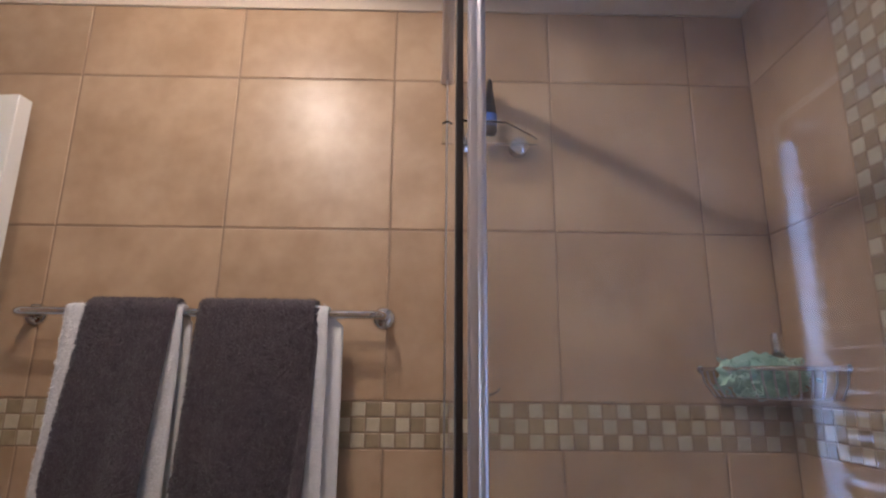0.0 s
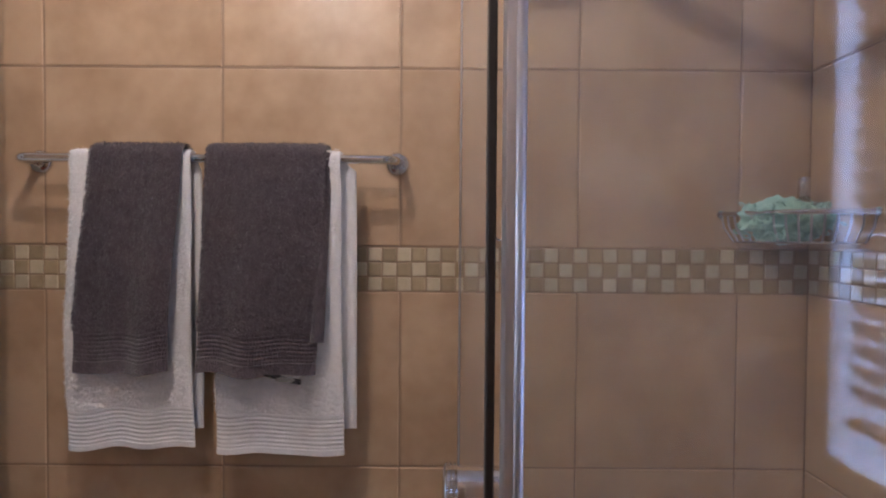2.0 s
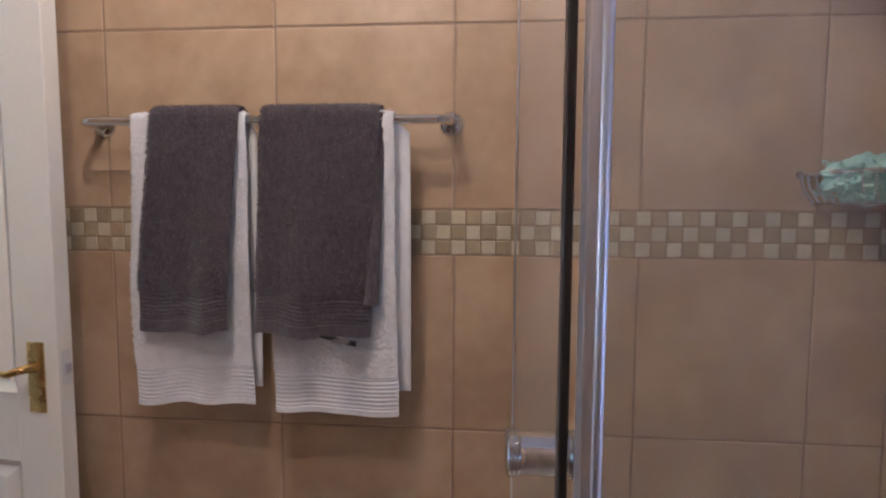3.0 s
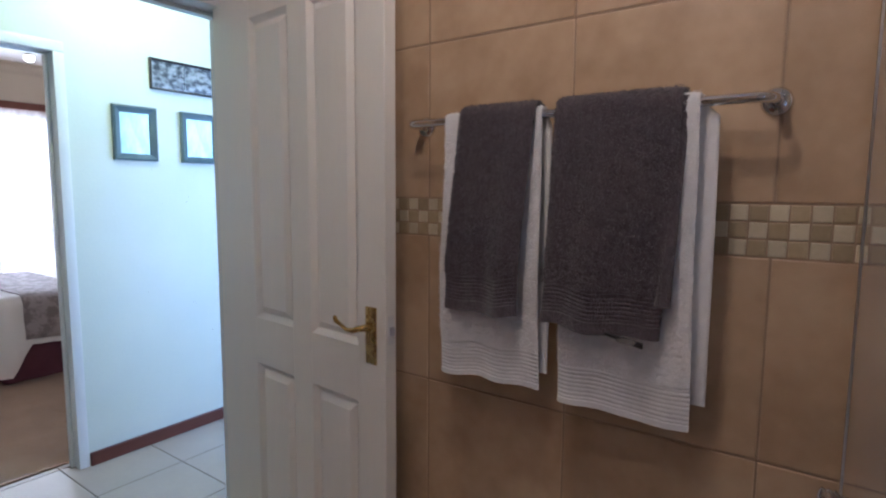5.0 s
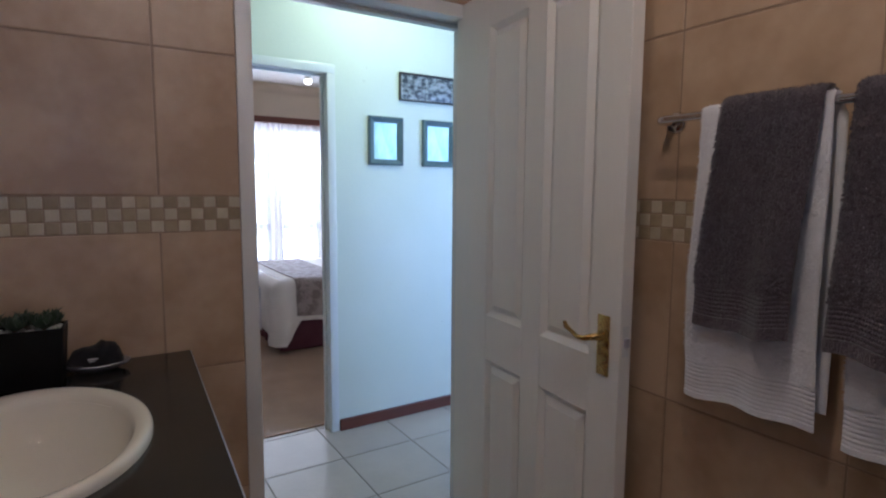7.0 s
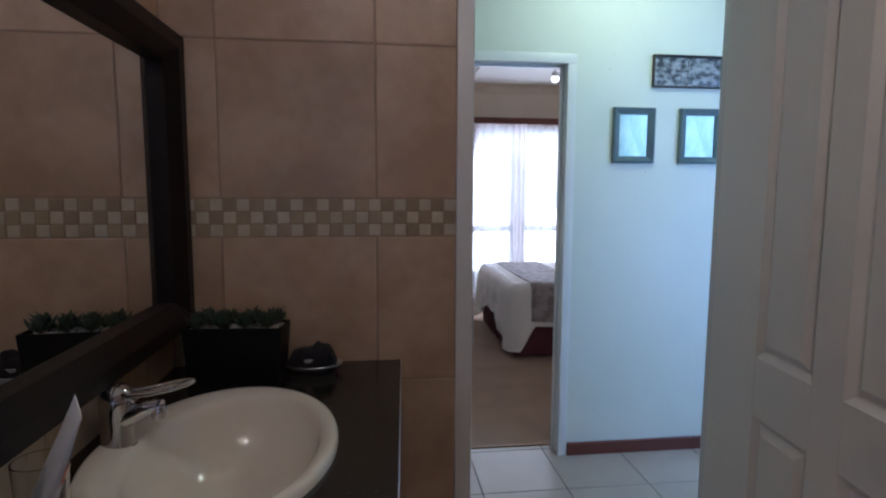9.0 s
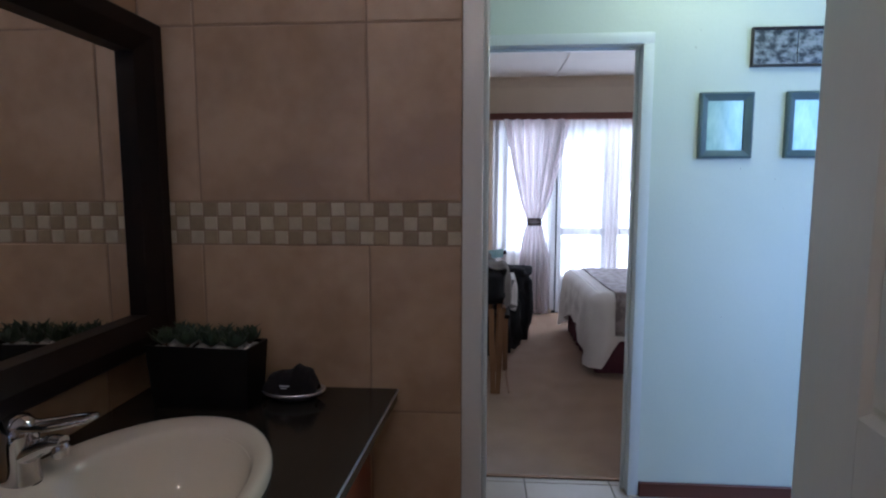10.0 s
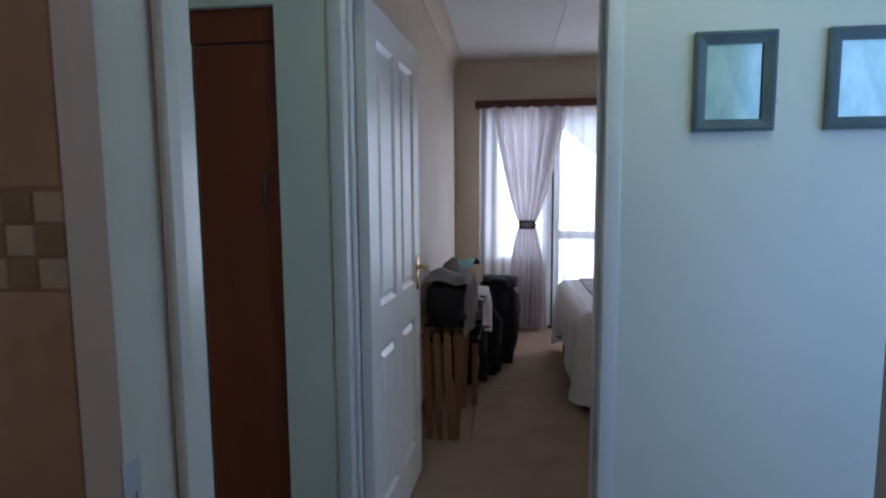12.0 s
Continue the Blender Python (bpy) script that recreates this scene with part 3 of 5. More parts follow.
picture(0.322, 1.06, 1.925, 2.085, 0.010, (IRON, PICTURE_DARK), "long black-framed black and white photograph strip above two prints", 4)

# small chips and old nail marks in the passage wall
bm = bmesh.new()
rnd = random.Random(77)
for i in range(34):
    y, z = rnd.uniform(0.0, 1.3), rnd.uniform(0.5, 2.3)
    r = rnd.choice((0.0008, 0.0011, 0.0018))
    bmesh.ops.create_icosphere(bm, subdivisions=1, radius=1.0, matrix=Matrix.Translation((HALL_W, y, z)) @ Matrix.Diagonal((0.0006, r, r * rnd.uniform(0.8, 2.2), 1)))
finish("wall_chips", bm, SKIRT_WOOD, label="small chips and nail marks in the painted wall", kind="stuff")

# ---- towel rail and towels ----
RZ, RY = 1.572, -0.080
rail = thing("towel_rail", (-0.415, 0, RZ), "polished chrome towel rail with round wall flanges", "towel rail")
bm = bmesh.new()
pts = [(-0.408, 0.0, 0)]
for i in range(7):
    a = i / 6 * math.pi / 2
    pts.append((-0.408 + 0.0 + 0.028 * (1 - math.cos(a)), RY + 0.028 - 0.028 * math.sin(a), 0))
pts += [(0.408 - (p[0] + 0.408), p[1], 0) for p in pts[::-1]]
tube(bm, pts, 0.0098, 14)
part("bar", bm, CHROME, rail, smooth=60)
for sx in (-0.408, 0.408):
    bm = bmesh.new()
    lathe(bm, [(0.027, 0.0), (0.027, -0.004), (0.022, -0.010), (0.013, -0.013), (0.012, -0.020)], (sx, 0, 0), 24, "y")
    part("flange", bm, CHROME, rail, smooth=40)


def towel(name, x0, x1, front, back, off, thick, mat, label, seed, ribs, skew=0.0, tail=0.0, back_shift=0.0, flare=0.0, tufts=0, rib_depth=0.0035):
    """A folded towel over the rail: front and back hang to the heights given; off is the gap round the bar; tufts of pile stand on the front."""
    rnd = random.Random(seed)
    ph = [rnd.uniform(0, 6.28) for _ in range(8)]
    r = 0.0095 + off + thick / 2
    holder = thing(name, ((x0 + x1) / 2, RY, RZ), label, "towel", "towels on the chrome rail")
    w = x1 - x0
    lf, lb = RZ - front, RZ - back
    arc = math.pi * r
    total = lf + arc + lb

    def centre(u, v):
        s = (lf * 0.30 * (v / 0.45)) if v < 0.45 else (lf * 0.30 + (total - lf * 0.30) * (v - 0.45) / 0.55)
        lower = sideways = 0.0
        if s < lf:
            down = lf - s
            y, z, ny, nz = -r, -down, -1.0, 0.0
            lower = down
        elif s < lf + arc:
            a = (s - lf) / r
            y, z, ny, nz = -r * math.cos(a), r * math.sin(a), -math.cos(a), math.sin(a)
        else:
            down = s - lf - arc
            y, z, ny, nz = r, -down, 1.0, 0.0
            lower = down * 0.5
            sideways = back_shift * min(1.0, down / 0.025)
        k = min(1.0, lower / 0.35)
        x = sideways + (u - 0.5) * w * (1 + tail * k) + skew * lower + 0.004 * math.sin(9 * lower + ph[0]) * k
        y += k * (0.006 * math.sin(u * 7 + ph[1] + lower * 3) + 0.004 * math.sin(u * 15 + ph[2])) * (1 if ny < 0 else 0.3)
        if ny < 0:
            y -= flare * k * (0.8 + 0.35 * math.sin(u * 5 + ph[5]))
            z += k * (0.004 * math.sin(u * 5 + ph[3]) + 0.003 * math.sin(u * 11 + ph[4]))
        return Vector((x, y, z)), Vector((0, ny, nz)), s

    def rib(s):
        if ribs[0] < s < ribs[1]:
            return -rib_depth * (0.5 + 0.5 * math.cos((s - ribs[0]) / (ribs[1] - ribs[0]) * ribs[2] * 2 * math.pi)) ** 3 - 0.0015
        return 0.0

    def puff(u):
        e = min(u, 1 - u) * w
        return thick / 2 * math.sqrt(max(0.12, min(1.0, 1 - (1 - min(1, e / 0.012)) ** 2)))

    def outer(u, v):
        c, n, s = centre(u, v)
        return c + n * (puff(u) + rib(s) + 0.0012 * noise.noise((c.x * 40, s * 40, seed)) + (0.0022 * min(1.0, min(u, 1 - u) * w / 0.012) * noise.noise((c.x * 210, s * 120, seed)) if s > ribs[1] else 0))

    def inner(u, v):
        c, n, s = centre(u, v)
        return c - n * puff(u)

    bm = bmesh.new()
    grid_sheet(bm, 72, 330, outer, inner)
    part("cloth", bm, mat, holder, smooth=70)
    if tufts:
        verts, faces = [], []
        for i in range(tufts):
            u, s = rnd.random(), rnd.uniform(ribs[1] + 0.004, lf + arc * 0.9)
            if rnd.random() < 0.06:
                u = rnd.choice((0.004, 0.996))
            v = s / (lf * 0.30) * 0.45 if s < lf * 0.30 else 0.45 + 0.55 * (s - lf * 0.30) / (total - lf * 0.30)
            c, n, _ = centre(u, v)
            c = c + n * (puff(u) + 0.0003)
            side = (0.5 if u > 0.9 else -0.5 if u < 0.1 else 0) * (1 if abs(u - 0.5) > 0.49 else 0)
            d = (n * rnd.uniform(0.25, 0.8) + Vector((rnd.uniform(-0.7, 0.7) + side * 2.4, 0, rnd.uniform(-1.0, 0.45)))).normalized()
            e = d.cross(n)
            if e.length < 0.05:
                continue
            e = e.normalized() * rnd.uniform(0.0006, 0.0011)
            L = rnd.uniform(0.003, 0.0065)
            k = len(verts)
            verts += [c - e, c + e, c + d * L * 0.7 + n * 0.0006 + e * 0.6, c + d * L]
            faces += [(k, k + 1, k + 2), (k, k + 2, k + 3)]
        me = bpy.data.meshes.new("terry_nap")
        me.from_pydata(verts, [], faces)
        me.materials.append(mat)
        ob = new("terry_nap", me)
        ob.parent = holder
        tagged(ob, "short looped terry nap", kind="stuff")
    return holder


towel("white_bath_towel", -0.694, -0.440, 0.950, 0.985, 0.0003, 0.009, WHITE_TOWEL, "white terry bath towel hanging on the rail beneath a grey one", 3, (0.012, 0.085, 8), 0.0, 0.07, 0.012, tufts=5000)
towel("white_bath_towel", -0.380, -0.122, 0.938, 0.985, 0.0003, 0.009, WHITE_TOWEL, "white terry bath towel with ribbed hem beneath a wide grey towel", 7, (0.012, 0.085, 8), 0.0, 0.06, 0.030, tufts=5000)
towel("grey_hand_towel", -0.645, -0.452, 1.120, 1.20, 0.0098, 0.011, GREY_TOWEL, "charcoal grey terry hand towel folded over a white one", 11, (0.025, 0.085, 7), -0.045, 0.03, flare=0.034, rib_depth=0.0022, tufts=12000)
wide = towel("grey_hand_towel", -0.400, -0.150, 1.118, 1.18, 0.0098, 0.012, GREY_TOWEL, "wider charcoal grey terry towel with a loose folded corner", 15, (0.025, 0.085, 7), -0.03, -0.02, flare=0.034, rib_depth=0.0022, tufts=14000)
bm = bmesh.new()
grid_sheet(bm, 6, 40, lambda u, v: Vector((0.108 + u * 0.030 - 0.012 * v, -0.012 - 0.030 * v - 0.008 * math.sin(u * 3.1), 0.012 - v * 0.40)), lambda u, v: Vector((0.108 + u * 0.028 - 0.012 * v, -0.004 - 0.030 * v, 0.012 - v * 0.40)))
part("inner_fold", bm, GREY_TOWEL, wide, "inner folded layer", smooth=70)
bm = bmesh.new()
grid_sheet(bm, 24, 4, lambda u, v: Vector((-0.055 + u * 0.135, -0.056 - 0.004 * math.sin(u * 3), -0.440 - 0.024 * u - 0.010 * v * u)), lambda u, v: Vector((-0.055 + u * 0.135, -0.048, -0.440 - 0.024 * u - 0.010 * v * u)))
part("folded_corner", bm, DARK_CLOTH, wide, "dark folded corner below the hem", smooth=70)
bm = bmesh.new()
lathe(bm, [(0.020, 0), (0.020, -0.0015)], (0.050, -0.0605, -0.462), 20, "y", 1.0, 0.30)
part("care_label", bm, GREY_CLOTH, wide, "small pale care label")

# ---- shower ----
GX, GY = 0.1315, -0.875
scr = thing("shower_screen", (GX, GY, 0), "glass shower enclosure with an aluminium corner post and water-marked panels", "shower screen")
door = part("door_pane", boxes(((-0.003, 0.012, 0.10), (0.003, -GY - 0.03, 2.18)), bevel=0.0006), SHOWER_GLASS, scr, "clear glass shower door")
door.rotation_euler = (0, 0, radians(-0.6))
part("door_edge_seal", boxes(((-0.0032, -0.003, 0.10), (0.0032, 0.012, 2.18)), bevel=0.001), BLACK_SEAL, scr, "dark magnetic edge seal")
part("wall_profile", boxes(((0.004, -GY - 0.030, 0.08), (0.030, -GY - 0.002, 2.19)), bevel=0.003), STEEL, scr, "aluminium wall profile")
bm = bmesh.new()
box(bm, (0.0065, -0.030, 0.05), (0.0200, -0.006, 2.21), 0.003, 2)
tube(bm, [(0.0165, -0.032, 0.05), (0.0165, -0.032, 2.21)], 0.0035, 10)
part("corner_post", bm, STEEL, scr, "brushed aluminium corner post", smooth=40)
side = part("side_pane", boxes(((0.0200, -0.021, 0.10), (EAST - GX - 0.012, -0.015, 2.18)), bevel=0.0006), SHOWER_GLASS, scr, "water-marked glass side panel")
part("side_profile", boxes(((EAST - GX - 0.016, -0.032, 0.08), (EAST - GX, -0.008, 2.19)), bevel=0.003), STEEL, scr)
part("door_top_rail", boxes(((-0.010, 0.0, 2.186), (0.006, -GY - 0.004, 2.214)), bevel=0.003), STEEL, scr)
for nm, a, b in (("bottom_rail", 0.06, 0.105), ("top_rail", 2.172, 2.208)):
    part(nm, boxes(((0.0201, -0.030, a), (EAST - GX - 0.016, -0.006, b)), bevel=0.003), STEEL, scr)
for g in (door, side):
    g.visible_shadow = False
kn = thing("shower_door_knob", (GX + 0.005, -0.70, 1.145), "ribbed chrome cylinder knob through the shower door", "door knob")
for s in (-1, 1):
    prof = [(0.018, 0.0035), (0.0215, 0.005), (0.0215, 0.023)]
    h = 0.023
    for k in range(3):
        prof += [(0.0235, h + 0.001), (0.0245, h + 0.003), (0.0225, h + 0.0045)]
        h += 0.0045
    prof += [(0.020, h + 0.001), (0.013, h + 0.002)]
    bm = bmesh.new()
    lathe(bm, [(r, s * q) for r, q in prof], (0, 0, 0), 28, "x")
    part("knob", bm, CHROME, kn, smooth=35)
tray = boxes(((GX + 0.0, GY - 0.035, 0.0), (EAST - 0.001, -0.001, 0.06)), bevel=0.008, seg=2)
tagged(finish("shower_tray", tray, PORCELAIN, smooth=40), "white raised shower tray", "shower tray")

hk = thing("wall_hook", (0.235, 0, 1.402), "small chrome wall hook inside the shower", "hook")
bm = bmesh.new()
tube(bm, [(-0.022, -0.002, 0.004), (-0.012, -0.016, 0.0), (0.0, -0.022, -0.004), (0.012, -0.016, 0.0), (0.024, -0.024, 0.006), (0.026, -0.03, 0.014)], 0.0032, 8)
part("bar", bm, CHROME, hk, smooth=60)
# glass corner shelf with its two chrome clips and a bottle
sh = thing("glass_shelf", (0.245, 0, 2.020), "small frosted glass shelf on chrome clips inside the shower", "shelf")
bm = bmesh.new()
top = [(-0.12, -0.001), (0.125, -0.001), (0.12, -0.03), (0.03, -0.12), (-0.10, -0.13), (-0.12, -0.11)]
lo = [bm.verts.new((x, y, 0)) for x, y in top]
hi = [bm.verts.new((x, y, 0.006)) for x, y in top]
bm.faces.new(lo[::-1])
bm.faces.new(hi)
for k in range(len(top)):
    bm.faces.new((lo[k], lo[(k + 1) % 6], hi[(k + 1) % 6], hi[k]))
part("pane", bm, CLEAR_PLASTIC, sh, "greenish glass pane")
for sx in (-0.07, 0.075):
    bm = bmesh.new()
    lathe(bm, [(0.025, 0), (0.026, -0.008), (0.023, -0.026), (0.012, -0.032)], (sx, -0.0, -0.012), 18, "y")
    box(bm, (sx - 0.012, -0.03, -0.006), (sx + 0.012, -0.001, 0.012), 0.003, 2)
    part("clip", bm, CHROME, sh, "domed chrome clip", smooth=40)
bt = thing("shampoo_bottle", (0.244, -0.050, 2.027), "dark bottle with a blue label lying tilted on the glass shelf", "bottle", turn=20)
bm = bmesh.new()
lathe(bm, [(0.012, 0.0), (0.017, 0.006), (0.018, 0.05), (0.014, 0.075), (0.006, 0.14), (0.003, 0.15)], (0, 0, 0), 16, "z", 1.0, 0.7)
part("body", bm, DARK_CLOTH, bt, smooth=40)
bm = bmesh.new()
lathe(bm, [(0.0185, 0.0), (0.0185, 0.03)], (0, 0, 0.022), 16, "z", 1.0, 0.71)
part("label_band", bm, BLUE_PLASTIC, bt, smooth=40)

# wire corner basket with sponge and bottle
BZ = 1.462
bk = thing("corner_basket", (EAST, 0, BZ), "chrome wire corner basket fixed in the shower corner", "basket")
R = 0.200
arc = [(-R * math.sin(i / 14 * math.pi / 2) - 0.004, -R * math.cos(i / 14 * math.pi / 2) - 0.004) for i in range(15)]
for nm, z, r, k in (("top_rim", 0.0, 0.0055, 1.0), ("bottom_rim", -0.062, 0.003, 0.86)):
    bm = bmesh.new()
    tube(bm, [(x * k, y * k, z) for x, y in arc] + [(-0.004, -0.004, z)], r, 10, closed=True)
    part(nm, bm, CHROME, bk, smooth=60)
for i in range(15):
    a = i / 14 * math.pi / 2
    bm = bmesh.new()
    px, py = -R * math.sin(a) - 0.004, -R * math.cos(a) - 0.004
    tube(bm, [(px, py, 0.0), (px * 0.97, py * 0.97, -0.03), (px * 0.86, py * 0.86, -0.062)], 0.0020, 6)
    part("wire", bm, STEEL, bk, smooth=60)
for i in range(7):
    bm = bmesh.new()
    y = -0.02 - i * 0.024
    tube(bm, [(-0.004, y, -0.062), (-math.sqrt(max(0.0004, (R * 0.86) ** 2 - y * y)), y, -0.062)], 0.0014, 6)
    part("floor_wire", bm, CHROME, bk, smooth=60)
for p in ((-R - 0.004, -0.002), (-0.002, -R - 0.004)):
    bm = bmesh.new()
    lathe(bm, [(0.009, 0), (0.009, 0.008), (0.004, 0.010)], (p[0], p[1], 0), 12, "y" if p[0] < -0.1 else "x", 1, 1)
    part("wall_screw", bm, CHROME, bk, smooth=40)
bm = bmesh.new()
rnd = random.Random(5)
bmesh.ops.create_icosphere(bm, subdivisions=4, radius=1.0)
for v in bm.verts:
    c = v.co.copy()
    k = 1 + 0.30 * noise.noise(c * 2.6) + 0.22 * noise.noise(c * 7.5)
    v.co = Vector((c.x * 0.082 * k - 0.012, c.y * 0.050 * k, c.z * 0.047 * k))
for i in range(620):
    c = Vector((max(-0.085, min(0.07, rnd.gauss(-0.012, 0.040))), rnd.gauss(0, 0.026), rnd.uniform(-0.036, 0.036)))
    d = Vector((rnd.uniform(-1, 1), rnd.uniform(-1, 1), rnd.uniform(-1, 1))).normalized()
    e = d.orthogonal().normalized()
    f = d.cross(e)
    rr = rnd.uniform(0.005, 0.010)
    tube(bm, [c + (e * math.cos(q * 1.05) + f * math.sin(q * 1.05) * 0.8) * rr for q in range(6)], rnd.uniform(0.0018, 0.003), 4, closed=True, flat=0.45)
tagged(finish("bath_sponge", bm, SPONGE, smooth=80, loc=(EAST - 0.098, -0.085, BZ - 0.016)), "mint green net bath sponge in the wire basket", "sponge")
pb = thing("soap_bottle", (EAST - 0.050, -0.055, BZ - 0.058), "clear bottle with a chrome cap in the wire basket", "bottle")
bm = bmesh.new()
lathe(bm, [(0.020, 0), (0.022, 0.004), (0.022, 0.075), (0.014, 0.090), (0.009, 0.098)], (0, 0, 0), 18)
part("body", bm, CLEAR_PLASTIC, pb, smooth=40)
bm = bmesh.new()
lathe(bm, [(0.012, 0.097), (0.012, 0.136), (0.010, 0.139)], (0, 0, 0), 18)
part("cap", bm, CHROME, pb, "chrome cap", smooth=40)

# ---- bathroom window, blind ----
win = thing("bathroom_window", (EAST + 0.16, (WIN_S + WIN_N) / 2, (WIN_B + WIN_T) / 2), "white framed bathroom window behind a slatted blind", "window")
hw, hh = (WIN_N - WIN_S) / 2, (WIN_T - WIN_B) / 2
part("window_frame", boxes(((-0.02, -hw, -hh), (0.03, -hw + 0.04, hh)), ((-0.02, hw - 0.04, -hh), (0.03, hw, hh)), ((-0.02, -hw + 0.04, -hh), (0.03, hw - 0.04, -hh + 0.045)), ((-0.02, -hw + 0.04, hh - 0.045), (0.03, hw - 0.04, hh)), bevel=0.004), FRAME_PAINT, win)
pane = part("pane", boxes(((0.0, -hw + 0.04, -hh + 0.045), (0.004, hw - 0.04, hh - 0.045))), GLASS, win)
pane.visible_shadow = False
structure("window_reveal", [((EAST + 0.001, WIN_S - 0.002, WIN_B - 0.002), (EAST + 0.14, WIN_S + 0.006, WIN_T)), ((EAST + 0.001, WIN_N - 0.006, WIN_B - 0.002), (EAST + 0.14, WIN_N + 0.002, WIN_T)), ((EAST + 0.001, WIN_S + 0.006, WIN_B - 0.002), (EAST + 0.14, WIN_N - 0.006, WIN_B + 0.006)), ((EAST + 0.001, WIN_S + 0.006, WIN_T - 0.006), (EAST + 0.14, WIN_N - 0.006, WIN_T + 0.002))], FRAME_PAINT, "white painted window reveal")
bl = thing("venetian_blind", (EAST + 0.031, (WIN_S + WIN_N) / 2, WIN_T - 0.012), "brown wooden venetian blind with its slats nearly closed", "blind")
part("head_rail", boxes(((-0.025, -hw + 0.012, -0.045), (0.025, hw - 0.012, 0.0)), bevel=0.003), SLAT, bl)
slat_mesh = boxes(((-0.024, -hw + 0.038, -0.0014), (0.024, hw - 0.014, 0.0014)), bevel=0.0008)
first = None
nsl = 21
for i in range(nsl):
    z = -0.075 - i * 0.0445
    if first is None:
        ob = part("slat", slat_mesh, SLAT, bl)
        first = ob
    else:
        ob = new("slat", first.data)
        ob.parent = bl
    ob.matrix_local = pose(0, 0, z, 0, 50, 0)
for yy in (-hw + 0.10, hw - 0.10):
    bm = bmesh.new()
    tube(bm, [(-0.022, yy, -0.04), (-0.022, yy, -0.09 - nsl * 0.0445)], 0.0012, 6)
    part("ladder_cord", bm, SLAT, bl)
bm = bmesh.new()
tube(bm, [(-0.028, -hw + 0.07, -0.04), (-0.030, -hw + 0.075, -0.6), (-0.030, -hw + 0.07, -0.98)], 0.0012, 6)
tube(bm, [(-0.028, -hw + 0.08, -0.04), (-0.030, -hw + 0.09, -0.6), (-0.030, -hw + 0.10, -1.02)], 0.0012, 6)
part("pull_cord", bm, SLAT, bl, "hanging pull cord")
bm = bmesh.new()
lathe(bm, [(0.003, 0.0), (0.009, -0.012), (0.008, -0.026), (0.003, -0.030)], (-0.030, -hw + 0.10, -1.00), 12)
part("cord_knob", bm, SLAT, bl, "brown cord knob", smooth=40)
part("bottom_rail", boxes(((-0.024, -hw + 0.038, -0.10 - nsl * 0.0445), (0.024, hw - 0.014, -0.085 - nsl * 0.0445)), bevel=0.003), SLAT, bl)

# ---- mirror ----
MX0, MX1, MZ0, MZ1, MB = -1.699, -0.20, 1.045, 1.792, 0.075
mi = thing("wall_mirror", ((MX0 + MX1) / 2, SOUTH, (MZ0 + MZ1) / 2), "large wall mirror in a thick dark-stained wooden frame over the vanity", "mirror")
mw, mh = (MX1 - MX0) / 2, (MZ1 - MZ0) / 2
prof = [(0.0, 0.001), (0.0, 0.052), (0.006, 0.060), (MB * 0.5, 0.059), (MB - 0.02, 0.048), (MB, 0.034), (MB, 0.012)]
bm = bmesh.new()
loops = [[bm.verts.new((sx * (mw - i), d, sz * (mh - i))) for sx, sz in ((-1, -1), (1, -1), (1, 1), (-1, 1))] for i, d in prof]
for la, lb in zip(loops, loops[1:]):
    for k in range(4):
        bm.faces.new((la[k], la[(k + 1) % 4], lb[(k + 1) % 4], lb[k]))
part("frame", bm, DARK_WOOD, mi, "dark-stained wooden frame", smooth=20)
part("mirror_glass", boxes(((-mw + MB - 0.004, 0.008, -mh + MB - 0.004), (mw - MB + 0.004, 0.0125, mh - MB + 0.004))), MIRROR, mi, "mirror glass")

# ---- vanity ----
CX0, CX1, CF, CZ = WEST, -0.42, -1.034, 0.930
BX, BY, BA, BB = -1.186, -1.358, 0.288, 0.214
top = thing("vanity_worktop", ((CX0 + CX1) / 2, (SOUTH + CF) / 2, CZ), "black speckled granite worktop of the vanity", "worktop")
bm = bmesh.new()
cx, cy = (CX0 + CX1) / 2, (SOUTH + CF) / 2
N = 48
outer_pts, inner_pts = [], []
for k in range(N):
    a = 2 * math.pi * k / N
    dx, dy = math.cos(a), math.sin(a)
    inner_pts.append((BX + dx * (BA - 0.03), BY + dy * (BB - 0.03)))
    tx = ((CX1 if dx > 0 else CX0) - BX) / dx if abs(dx) > 1e-6 else 1e9
    ty = ((CF if dy > 0 else SOUTH) - BY) / dy if abs(dy) > 1e-6 else 1e9
    t = min(tx, ty)
    outer_pts.append((BX + dx * t, BY + dy * t))
for corner in ((CX0, CF), (CX1, CF), (CX0, SOUTH), (CX1, SOUTH)):
    k = min(range(N), key=lambda i: (outer_pts[i][0] - corner[0]) ** 2 + (outer_pts[i][1] - corner[1]) ** 2)
    outer_pts[k] = corner
front = lambda x: CF + 0.030 - 0.052 * (x - CX0)
outer_pts = [(x, front(x) if y > CF - 1e-6 else y) for x, y in outer_pts]
rings = {}
for nm, pts, z in (("oh", outer_pts, 0), ("ih", inner_pts, 0), ("ol", outer_pts, -0.030), ("il", inner_pts, -0.030)):
    rings[nm] = [bm.verts.new((x - cx, y - cy, z)) for x, y in pts]
for k in range(N):
    j = (k + 1) % N
    for a, b in (("oh", "ih"), ("ih", "il"), ("il", "ol"), ("ol", "oh")):
        bm.faces.new((rings[a][k], rings[a][j], rings[b][j], rings[b][k]))
part("slab", bm, GRANITE, top)
strip = boxes(((CX0 - cx + 0.001, CF - cy + 0.0005, -0.007), (CX1 - cx, CF - cy + 0.003, -0.001)), bevel=0.0008)
for v in strip.verts:
    v.co.y += front(v.co.x + cx) - CF
part("front_edge", strip, STEEL, top, "thin bright edge strip")
